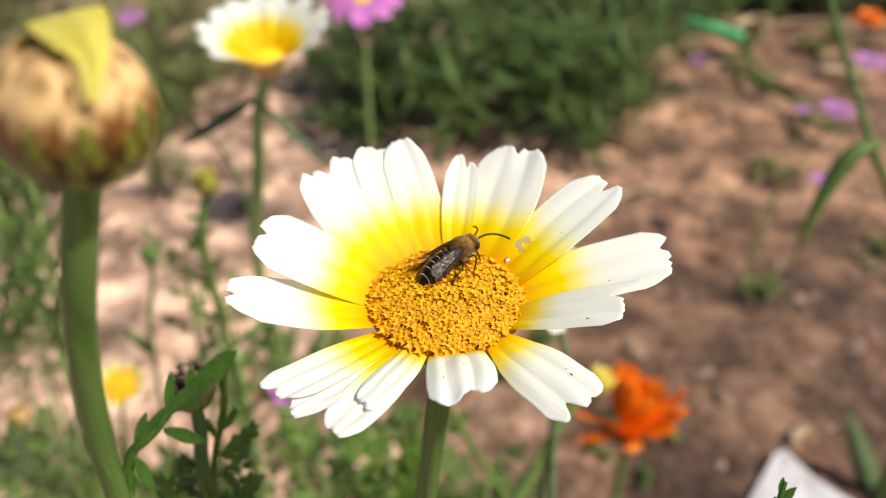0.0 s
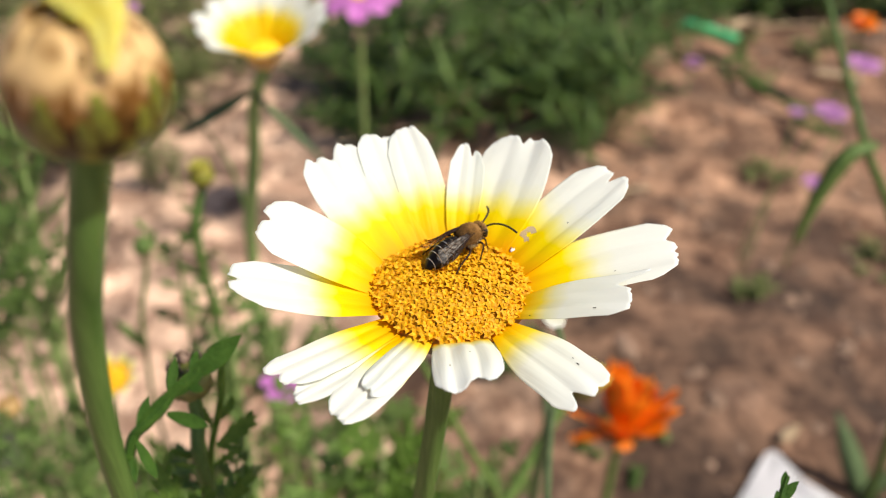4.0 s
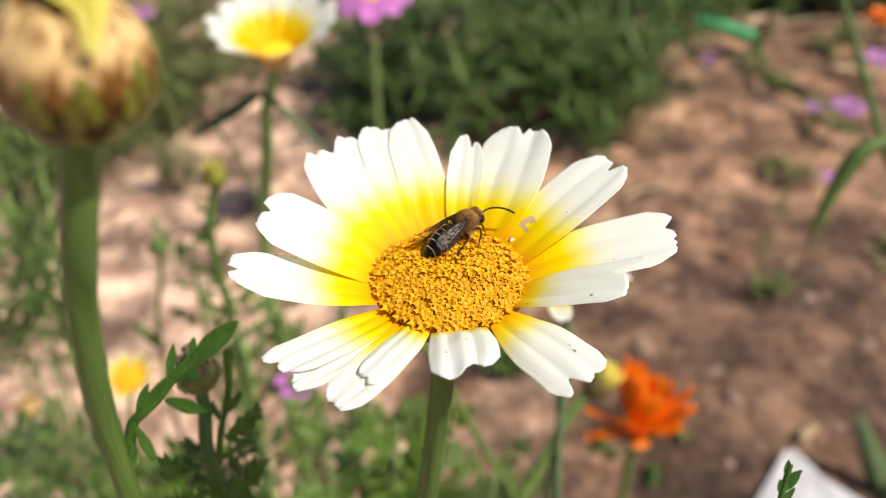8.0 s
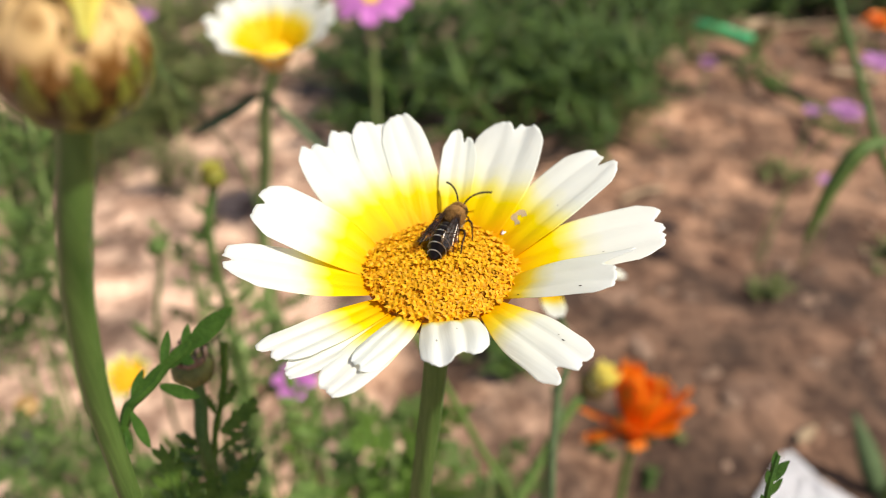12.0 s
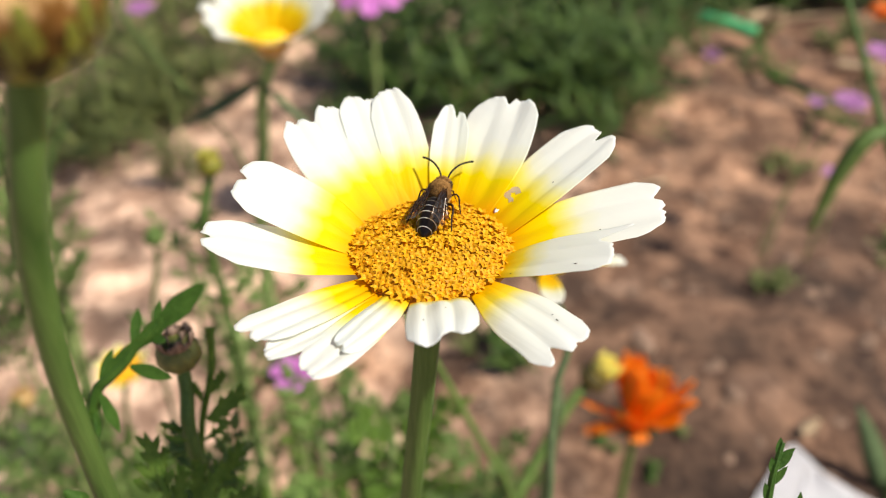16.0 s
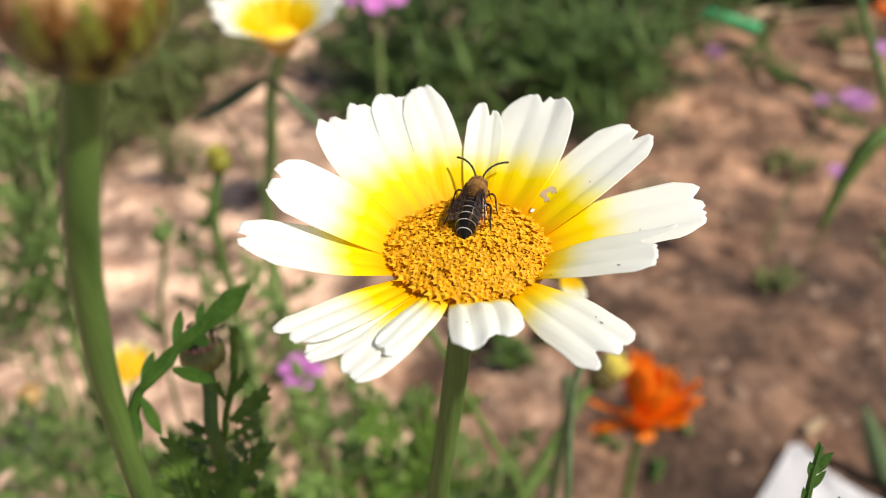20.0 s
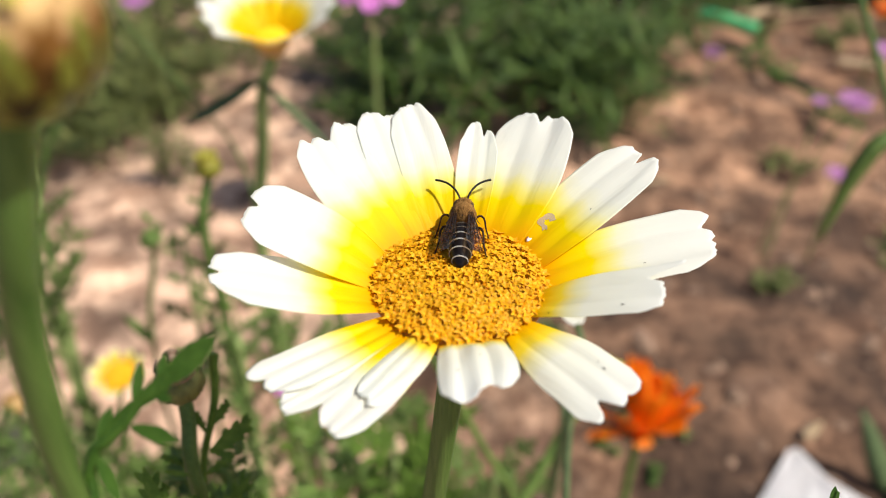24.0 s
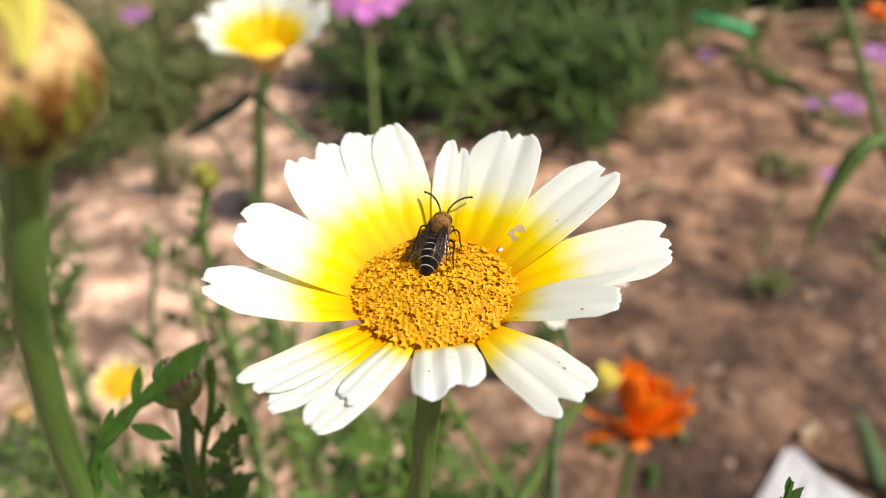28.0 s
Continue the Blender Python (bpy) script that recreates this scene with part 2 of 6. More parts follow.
def wing_surface(name, tint, gloss):
    """A clear membrane that tints what lies behind it and shines."""
    m = bpy.data.materials.new(name)
    m.use_nodes = True
    t = m.node_tree
    t.nodes.clear()
    out, p = t.nodes.new("ShaderNodeOutputMaterial"), t.nodes.new("ShaderNodeBsdfGlossy")
    tr, ms = t.nodes.new("ShaderNodeBsdfTransparent"), t.nodes.new("ShaderNodeMixShader")
    nz, rg, co = t.nodes.new("ShaderNodeTexNoise"), t.nodes.new("ShaderNodeMapRange"), t.nodes.new("ShaderNodeTexCoord")
    tr.inputs["Color"].default_value = (*tint, 1)
    p.inputs["Color"].default_value = (0.9, 0.88, 0.86, 1)
    p.inputs["Roughness"].default_value = 0.28
    nz.inputs["Scale"].default_value = 1400
    t.links.new(co.outputs["Object"], nz.inputs["Vector"])
    rg.inputs["From Min"].default_value, rg.inputs["From Max"].default_value = 0.3, 0.7
    rg.inputs["To Min"].default_value, rg.inputs["To Max"].default_value = gloss * 0.4, gloss * 1.6
    t.links.new(nz.outputs["Fac"], rg.inputs["Value"])
    t.links.new(rg.outputs[0], ms.inputs["Fac"])
    t.links.new(tr.outputs[0], ms.inputs[1])
    t.links.new(p.outputs[0], ms.inputs[2])
    bp = t.nodes.new("ShaderNodeBump")
    bp.inputs["Strength"].default_value, bp.inputs["Distance"].default_value = 0.5, 0.00008
    t.links.new(nz.outputs["Fac"], bp.inputs["Height"])
    t.links.new(bp.outputs[0], p.inputs["Normal"])
    t.links.new(ms.outputs[0], out.inputs["Surface"])
    return m


M_WING = wing_surface("wing_membrane", (0.72, 0.60, 0.47), 0.10)
M_WASP_WING = wing_surface("smoky_wing", (0.72, 0.58, 0.44), 0.05)


def soil_surface():
    m = surface("soil", (0.23, 0.135, 0.09), (0.56, 0.365, 0.258), 27, 0.95, 0.8, fine=4, spread=0.17, depth=0.005)
    t = m.node_tree
    p = next(n for n in t.nodes if n.type == "BSDF_PRINCIPLED")
    mix = next(n for n in t.nodes if n.type == "MIX")
    co = next(n for n in t.nodes if n.type == "TEX_COORD")
    nz = t.nodes.new("ShaderNodeTexNoise")
    nz.inputs["Scale"].default_value, nz.inputs["Detail"].default_value = 9.0, 5
    t.links.new(co.outputs["Object"], nz.inputs["Vector"])
    # a browner, darker patch, wide and round, its edge broken by noise
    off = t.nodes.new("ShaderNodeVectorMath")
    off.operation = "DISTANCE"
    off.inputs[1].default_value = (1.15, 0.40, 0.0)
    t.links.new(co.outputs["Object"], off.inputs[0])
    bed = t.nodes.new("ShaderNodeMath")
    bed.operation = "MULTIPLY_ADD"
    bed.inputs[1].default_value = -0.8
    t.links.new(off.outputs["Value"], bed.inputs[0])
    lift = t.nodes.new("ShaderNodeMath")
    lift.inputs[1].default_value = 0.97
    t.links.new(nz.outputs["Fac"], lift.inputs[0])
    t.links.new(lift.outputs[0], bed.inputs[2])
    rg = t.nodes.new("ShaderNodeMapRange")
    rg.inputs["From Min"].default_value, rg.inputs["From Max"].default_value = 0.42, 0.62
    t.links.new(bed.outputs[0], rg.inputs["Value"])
    bed_tone = t.nodes.new("ShaderNodeMix")
    bed_tone.data_type, bed_tone.blend_type = "RGBA", "MULTIPLY"
    bed_tone.inputs["B"].default_value = (0.68, 0.585, 0.5, 1)
    t.links.new(rg.outputs[0], bed_tone.inputs["Factor"])
    # dry crusts and clods' light and shade put into colour, a few centimetres wide
    crust_shade = t.nodes.new("ShaderNodeTexNoise")
    crust_shade.inputs["Scale"].default_value, crust_shade.inputs["Detail"].default_value, crust_shade.inputs["Distortion"].default_value = 12.0, 4.0, 0.5
    t.links.new(co.outputs["Object"], crust_shade.inputs["Vector"])
    tone = t.nodes.new("ShaderNodeMapRange")
    tone.inputs["From Min"].default_value, tone.inputs["From Max"].default_value = 0.37, 0.63
    tone.inputs["To Min"].default_value, tone.inputs["To Max"].default_value = 0.52, 1.72
    t.links.new(crust_shade.outputs["Fac"], tone.inputs["Value"])
    mottle = t.nodes.new("ShaderNodeVectorMath")
    mottle.operation = "SCALE"
    t.links.new(mix.outputs["Result"], mottle.inputs[0])
    t.links.new(tone.outputs[0], mottle.inputs["Scale"])
    t.links.new(mottle.outputs[0], bed_tone.inputs["A"])
    # darker spots within it: middle, outer and inner reach, tint
    darkened = bed_tone
    # the first paints in shade of plants standing unseen to the right
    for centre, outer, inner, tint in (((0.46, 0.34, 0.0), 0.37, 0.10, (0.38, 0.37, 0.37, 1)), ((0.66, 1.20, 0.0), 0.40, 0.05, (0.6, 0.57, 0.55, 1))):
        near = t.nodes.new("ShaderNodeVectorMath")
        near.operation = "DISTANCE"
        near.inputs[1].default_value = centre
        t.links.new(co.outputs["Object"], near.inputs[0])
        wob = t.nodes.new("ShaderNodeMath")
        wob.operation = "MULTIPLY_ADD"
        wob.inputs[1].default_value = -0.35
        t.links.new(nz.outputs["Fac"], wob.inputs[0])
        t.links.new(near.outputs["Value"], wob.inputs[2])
        dark_spot = t.nodes.new("ShaderNodeMapRange")
        dark_spot.inputs["From Min"].default_value, dark_spot.inputs["From Max"].default_value = outer, inner
        t.links.new(wob.outputs[0], dark_spot.inputs["Value"])
        last, darkened = darkened, t.nodes.new("ShaderNodeMix")
        darkened.data_type, darkened.blend_type = "RGBA", "MULTIPLY"
        darkened.inputs["B"].default_value = tint
        t.links.new(dark_spot.outputs[0], darkened.inputs["Factor"])
        t.links.new(last.outputs["Result"], darkened.inputs["A"])
    t.links.new(darkened.outputs["Result"], p.inputs["Base Color"])
    return m


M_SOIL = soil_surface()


# ---- building helpers ----
def mesh_from(name, bm, material, smooth=True):
    me = bpy.data.meshes.new(name)
    bmesh.ops.recalc_face_normals(bm, faces=bm.faces[:])
    bm.to_mesh(me)
    bm.free()
    me.materials.append(material)
    if smooth:
        me.shade_smooth()
    return me


def part(name, bm, material, parent, label="", smooth=True):
    ob = new(name, bm if isinstance(bm, bpy.types.Mesh) else mesh_from(name, bm, material, smooth))
    ob.parent = parent
    return tagged(ob, label)


def thing(name, label, category, group="", at=(0, 0, 0), kind=""):
    ob = new(name)
    ob.empty_display_size = 0.01
    ob.location = at
    return tagged(ob, label, category, group, kind)


def smooth_line(pts, steps=6):
    """A smooth line through the points, which never swings past them."""
    pts = [Vector(p) for p in pts]
    ways = [(q - p).normalized() for p, q in zip(pts, pts[1:])]
    turns = [ways[0]] + [(p + q).normalized() for p, q in zip(ways, ways[1:])] + [ways[-1]]
    line = []
    for p, q, m, n in zip(pts, pts[1:], turns, turns[1:]):
        far = (q - p).length
        for k in range(steps):
            u = k / steps
            line.append((2 * u ** 3 - 3 * u * u + 1) * p + (u ** 3 - 2 * u * u + u) * far * m + (3 * u * u - 2 * u ** 3) * q + (u ** 3 - u * u) * far * n)
    return line + [pts[-1]]


def tube(bm, pts, r0, r1=None, seg=8, steps=5, ridges=0.0):
    """A round stalk along the points, tapering from r0 to r1, closed at both ends."""
    r1 = r0 if r1 is None else r1
    line = smooth_line(pts, steps) if len(pts) > 2 else [Vector(p) for p in pts]
    side, rings = None, []
    for i, p in enumerate(line):
        ahead = (line[min(i + 1, len(line) - 1)] - line[max(i - 1, 0)]).normalized()
        if side is None:
            side = ahead.orthogonal().normalized()
        side = (side - ahead * side.dot(ahead)).normalized()
        up = ahead.cross(side)
        r = r0 + (r1 - r0) * i / (len(line) - 1)
        ring = []
        for k in range(seg):
            a = 2 * math.pi * k / seg
            rr = r * (1 + ridges * (1 if k % 2 else -1))
            ring.append(bm.verts.new(p + rr * (math.cos(a) * side + math.sin(a) * up)))
        rings.append(ring)
    for a, b in zip(rings, rings[1:]):
        for k in range(seg):
            bm.faces.new((a[k], a[(k + 1) % seg], b[(k + 1) % seg], b[k]))
    bm.faces.new(rings[0][::-1])
    bm.faces.new(rings[-1])
    return bm


def loft(bm, rings, seg=14):
    """A closed body along local x from rows of x, half width, half height, centre height."""
    made = []
    for x, ry, rz, zc in rings:
        made.append([bm.verts.new((x, ry * math.cos(2 * math.pi * k / seg), zc + rz * math.sin(2 * math.pi * k / seg))) for k in range(seg)])
    for a, b in zip(made, made[1:]):
        for k in range(seg):
            bm.faces.new((a[k], a[(k + 1) % seg], b[(k + 1) % seg], b[k]))
    bm.faces.new(made[0][::-1])
    bm.faces.new(made[-1])
    return bm


def egg(bm, centre, rx, ry, rz, seg=14, rows=9):
    cx, cy, cz = centre
    rings = [(cx - rx * math.cos(math.pi * (i + 0.02) / (rows - 0.96)), ry * math.sin(math.pi * (i + 0.02) / (rows - 0.96)),
              rz * math.sin(math.pi * (i + 0.02) / (rows - 0.96)), cz) for i in range(rows)]
    before = len(bm.verts)
    loft(bm, rings, seg)
    bm.verts.ensure_lookup_table()
    for v in bm.verts[before:]:
        v.co.y += cy
    return bm


def blade(bm, base, way, up, length, width, thick=None, bend=0.0, n=6, point=0.75, fold=0.25):
    """A leaf lobe: a thin tapered lens with a raised midrib, which bends towards up."""
    base, way, up = Vector(base), Vector(way).normalized(), Vector(up)
    side = way.cross(up).normalized()
    up = side.cross(way)
    thick = thick or width * 0.16
    rows = []
    for i in range(n + 1):
        s = i / n
        w = width * 0.5 * max(0.04, (math.sin(math.pi * min(1, s ** point * 0.93 + 0.07))) ** 0.8)
        p = base + way * (length * s) + up * (bend * length * s * s)
        rows.append([bm.verts.new(q) for q in (p - side * w + up * w * fold, p + up * thick * 0.4, p + side * w + up * w * fold, p - up * thick * 0.6)])
    for a, b in zip(rows, rows[1:]):
        for k in range(4):
            bm.faces.new((a[k], a[(k + 1) % 4], b[(k + 1) % 4], b[k]))
    bm.faces.new(rows[0][::-1])
    bm.faces.new(rows[-1])
    return bm


def feather(bm, pts, up, lobes, length, width, stalk, rng, sub=True, spread=50):
    """A divided leaf: a midrib through the points with toothed lobes to both sides and a broad end lobe."""
    line = smooth_line(pts, 6)
    tube(bm, pts, stalk, stalk * 0.6, 5, 4)
    up = Vector(up)
    for k in range(lobes):
        s = 0.18 + 0.72 * k / max(1, lobes - 1)
        i = min(len(line) - 2, int(s * (len(line) - 1)))
        way = (line[i + 1] - line[i]).normalized()
        side = way.cross(up).normalized() * (1 if k % 2 else -1)
        a = radians(spread + rng.uniform(-12, 12))
        d = way * math.cos(a) + side * math.sin(a) + up * rng.uniform(-0.15, 0.25)
        grow = (0.55 + 0.6 * math.sin(math.pi * s)) * rng.uniform(0.8, 1.15)
        blade(bm, line[i], d, up, length * grow, width * grow, bend=rng.uniform(-0.1, 0.25))
        if sub:
            for q in (-1, 1):
                e = d.normalized() * math.cos(0.8) + q * d.cross(up).normalized() * math.sin(0.8)
                blade(bm, line[i] + d.normalized() * length * grow * 0.45, e, up, length * grow * 0.42, width * grow * 0.6, n=4)
    end = (line[-1] - line[-3]).normalized()
    blade(bm, line[-1] - end * length * 0.3, end, up, length * 0.95, width * 1.35)
    return bm


def ray_petal(L, W, e0, e1, cup=0.1, notches=(), groove=0.03, twist=0.0, thick=0.005, nu=26, nv=18, roll=0.0, base=0.5, pleats=3):
    """A ray petal in centimetres, base at the origin, along local x. e0, e1: slope at base and tip, degrees.
    notches: (place across -1..1, depth) at the tip; cup: how far the edges rise; twist and roll: degrees at the tip and all along."""
    bm = bmesh.new()
    xs, zs = [0.0], [0.0]
    steps = 60
    for k in range(steps):
        a = radians(e0 + (e1 - e0) * (k + 0.5) / steps)
        xs.append(xs[-1] + L / steps * math.cos(a))
        zs.append(zs[-1] + L / steps * math.sin(a))
    top, low = [], []
    for i in range(nu + 1):
        ra, rb = [], []
        for j in range(nv + 1):
            v = -1 + 2 * j / nv
            ext = 1 - 0.05 * v * v - 0.17 * max(0, (abs(v) - 0.55) / 0.45) ** 2
            ext += 0.007 * math.sin(9 * v + 20 * L)
            ext -= sum(d * math.exp(-((v - c) / 0.13) ** 2) for c, d in notches)
            q = max(0.0, i / nu * ext)
            hw = W * (base + (1 - base) * math.sin(math.pi / 2 * min(1, q / 0.62))) * (1 - 0.14 * max(0, (q - 0.7) / 0.3) ** 2)
            k = q * steps
            n = min(steps - 1, int(k))
            fr = k - n
            x, z = xs[n] + (xs[n + 1] - xs[n]) * fr, zs[n] + (zs[n + 1] - zs[n]) * fr
            a = radians(e0 + (e1 - e0) * q)
            tw = radians(roll + twist * q)
            fade = min(1, q * 4)
            off = W * (cup * v * v * fade + groove * (math.cos(3 * math.pi * v) if pleats == 3 else -math.cos(2 * math.pi * v)) * fade)
            off += 0.015 * W * math.sin(9 * q + 5 * v)
            y, h = v * hw * math.cos(tw), off + v * hw * math.sin(tw)
            up = Vector((-math.sin(a), 0, math.cos(a)))
            p = Vector((x, y, z)) + up * h
            ra.append(bm.verts.new(p * CM))
            rb.append(bm.verts.new((p - up * thick * (1 - 0.5 * abs(v))) * CM))
        top.append(ra)
        low.append(rb)
    for i in range(nu):
        for j in range(nv):
            bm.faces.new((top[i][j], top[i + 1][j], top[i + 1][j + 1], top[i][j + 1]))
            bm.faces.new((low[i][j], low[i][j + 1], low[i + 1][j + 1], low[i + 1][j]))
    edge = [(0, j) for j in range(nv)] + [(i, nv) for i in range(nu)] + [(nu, j) for j in range(nv, 0, -1)] + [(i, 0) for i in range(nu, 0, -1)]
    for (a, b), (c, d) in zip(edge, edge[1:] + edge[:1]):
        bm.faces.new((top[a][b], top[c][d], low[c][d], low[a][b]))
    return bm


# ---- ground ----
def ground_height(x, y):
    near = max(0.0, 1 - max(0, abs(x) - 1.2) / 1.5) * max(0.0, 1 - max(0, abs(y - 0.7) - 1.0) / 1.5)
    h = 0.022 * noise.noise((x * 4.1, y * 4.1, 1.3)) + 0.010 * noise.noise((x * 11, y * 11, 4.2))
    h += 0.005 * noise.noise((x * 31, y * 31, 7.7)) + 0.007 * max(0, noise.noise((x * 21, y * 21, 9.1)) - 0.3)
    return h * near - 0.004


def build_ground():
    n = 230
    def spread(k, half):
        u = -1 + 2 * k / n
        return half * u + 260 * u ** 11
    verts = []
    for j in range(n + 1):
        for i in range(n + 1):
            x, y = spread(i, 1.35), 0.75 + spread(j, 1.15)
            verts.append((x, y, ground_height(x, y)))
    faces = [(a, a + 1, a + n + 2, a + n + 1) for j in range(n) for a in range(j * (n + 1), j * (n + 1) + n)]
    me = bpy.data.meshes.new("ground")
    me.from_pydata(verts, [], faces)
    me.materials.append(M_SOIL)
    me.shade_smooth()
    tagged(new("ground", me), "bare reddish brown garden soil, crumbly and dappled", "soil", kind="structure")


build_ground()


def build_clods():
    """Loose earth: the larger clods one by one on the soil, the crumbs as one scatter."""
    rng = random.Random(5)
    shapes = []
    for k in range(6):
        bm = bmesh.new()
        bmesh.ops.create_icosphere(bm, subdivisions=2, radius=1.0)
        for v in bm.verts:
            v.co *= 1 + 0.35 * noise.noise(v.co * 1.3 + Vector((k * 7, 0, 0))) + 0.12 * noise.noise(v.co * 4 + Vector((0, k * 5, 0)))
            v.co.z *= 0.72
        shapes.append(mesh_from("clod", bm, M_STONE))
    soil = bpy.data.objects["ground"]
    crumbs_v, crumbs_f = [], []
    for n in range(1400):
        x, y = rng.uniform(-0.9, 0.9), rng.uniform(0.15, 1.7)
        r = rng.choice((0.003, 0.004, 0.005, 0.006, 0.0085)) * rng.uniform(0.7, 1.25)
        m = pose(x, y, ground_height(x, y) - r * 0.05, rng.uniform(-25, 25), rng.uniform(-25, 25), rng.uniform(0, 360)) @ Matrix.Diagonal((r * rng.uniform(0.8, 1.5), r, r * rng.uniform(0.7, 1.0), 1))
        me = shapes[n % 6]
        if r > 0.0074:
            ob = part("clod", me, None, soil)
            ob.matrix_basis = m
        else:
            k = len(crumbs_v)
            crumbs_v += [m @ v.co for v in me.vertices]
            crumbs_f += [[k + i for i in p.vertices] for p in me.polygons]
    me = bpy.data.meshes.new("crumb_scatter")
    me.from_pydata(crumbs_v, [], crumbs_f)
    me.materials.append(M_STONE)
    tagged(new("crumb_scatter", me), "crumbled earth scattered over the soil", "clods", kind="stuff")


build_clods()


# ---- the main daisy ----
DISC = Vector((0.0003, 0.0, 0.4695))
# azimuth, length, half width, slope at base and tip, base height, roll, sideways bow, slant of the tip, base radius, width at the base,
# narrowing at the tip, notches at the tip (place across, depth, width), cup, pleats, colouring
LEFT_PETALS = [
    (195, 1.93, 0.468, 23.0, 19.8, -0.005, 1.2, -0.032, 0.002, 0.931, 0.51, 0.14, ((-0.1, 0.055, 0.14), (0.75, 0.05, 0.3)), 0.05, 0.03, 0),
    (170, 1.79, 0.495, 35.6, 20.9, 0.005, -5.3, 0.023, -0.026, 0.897, 0.55, 0.08, ((-0.05, 0.07, 0.16),), 0.03, 0.03, 0),
]
BACK_LEFT_PETALS = [
    (135, 1.86, 0.560, 33.0, 20.5, 0.018, -1.0, -0.022, 0.130, 0.900, 0.80, 0.26, ((0.42, 0.03, 0.12), (-0.1, 0.02, 0.1)), 0.0, 0.02, 0),
    (125, 1.93, 0.400, 34.0, 20.3, 0.012, -1.0, -0.024, 0.090, 0.903, 0.85, 0.20, ((-0.4, 0.04, 0.2),), 0.0, 0.02, 0),
    (114, 1.95, 0.430, 35.4, 21.5, 0.006, -1.5, 0.003, 0.075, 0.901, 0.85, 0.17, ((-0.05, 0.035, 0.12),), 0.0, 0.02, 0),
    (103.5, 1.95, 0.340, 37.5, 24.0, 0.000, -4.0, 0.070, -0.041, 0.893, 0.90, 0.24, (), 0.04, 0.02, 0),
]
BACK_RIGHT_PETALS = [
    (82.8, 1.60, 0.255, 38.5, 27.0, 0.009, -2.6, 0.003, 0.083, 0.889, 0.56, 0.13, ((-0.2, 0.10, 0.13), (0.9, 0.1, 0.3)), 0.22, 0.03, 0),
    (62.2, 1.97, 0.544, 34.3, 22.0, 0.008, -5.9, 0.085, -0.047, 0.904, 0.56, 0.14, ((-0.02, 0.085, 0.11), (-0.45, 0.03, 0.2)), 0.05, 0.022, 0),
    (33.0, 2.10, 0.461, 32.5, 15.2, -0.019, 0.1, 0.042, -0.025, 0.907, 0.59, 0.15, ((-0.08, 0.10, 0.12),), 0.10, 0.03, 0),
]
RIGHT_PETALS = [
    (7.5, 2.14, 0.511, 20.8, 5.7, -0.020, 3.5, 0.006, 0.065, 0.921, 0.54, -0.03, ((0.35, 0.07, 0.14), (-0.1, 0.03, 0.08)), 0.06, 0.025, 0),
    (-24.0, 1.53, 0.310, 33.0, 19.0, 0.030, 11.0, 0.080, -0.050, 0.870, 0.56, -0.14, ((0.5, 0.08, 0.14), (1.0, -0.32, 0.20)), 0.05, 0.04, 1),
    (-50.3, 1.59, 0.400, 13.0, 2.0, 0.042, 7.7, -0.035, -0.008, 0.943, 0.42, -0.10, ((-0.35, 0.13, 0.16), (0.3, 0.04, 0.14)), -0.15, 0.035, 1),
]
FRONT_PETALS = [
    (-83.4, 1.36, 0.400, 40.0, 8.0, 0.028, 2.2, -0.054, -0.062, 0.951, 0.84, 0.14, ((0.3, 0.11, 0.2), (0.02, 0.03, 0.12)), -0.10, 0.075, 2),
    (-112.5, 1.26, 0.235, 13.5, 1.5, 0.004, 1.0, -0.129, 0.094, 0.843, 0.55, 0.14, ((0.1, 0.04, 0.15),), -0.16, 0.06, 1),
    (-117, 1.66, 0.305, 6.5, 9.3, -0.042, 0.8, -0.047, 0.064, 0.947, 0.60, 0.18, ((0.0, 0.02, 0.15),), 0.05, 0.05, 0),
    (-129, 1.73, 0.230, 4.5, 10.7, -0.040, 1.5, -0.042, 0.067, 0.922, 0.60, 0.18, (), 0.06, 0.05, 1),
    (-139, 1.74, 0.300, 6.5, 9.0, -0.020, 2.5, 0.026, -0.062, 0.915, 0.56, -0.10, ((-0.1, 0.06, 0.13), (0.5, 0.02, 0.1)), 0.03, 0.06, 0),
]
PETALS = LEFT_PETALS + BACK_LEFT_PETALS + BACK_RIGHT_PETALS + RIGHT_PETALS + FRONT_PETALS
NU, NV = 30, 36


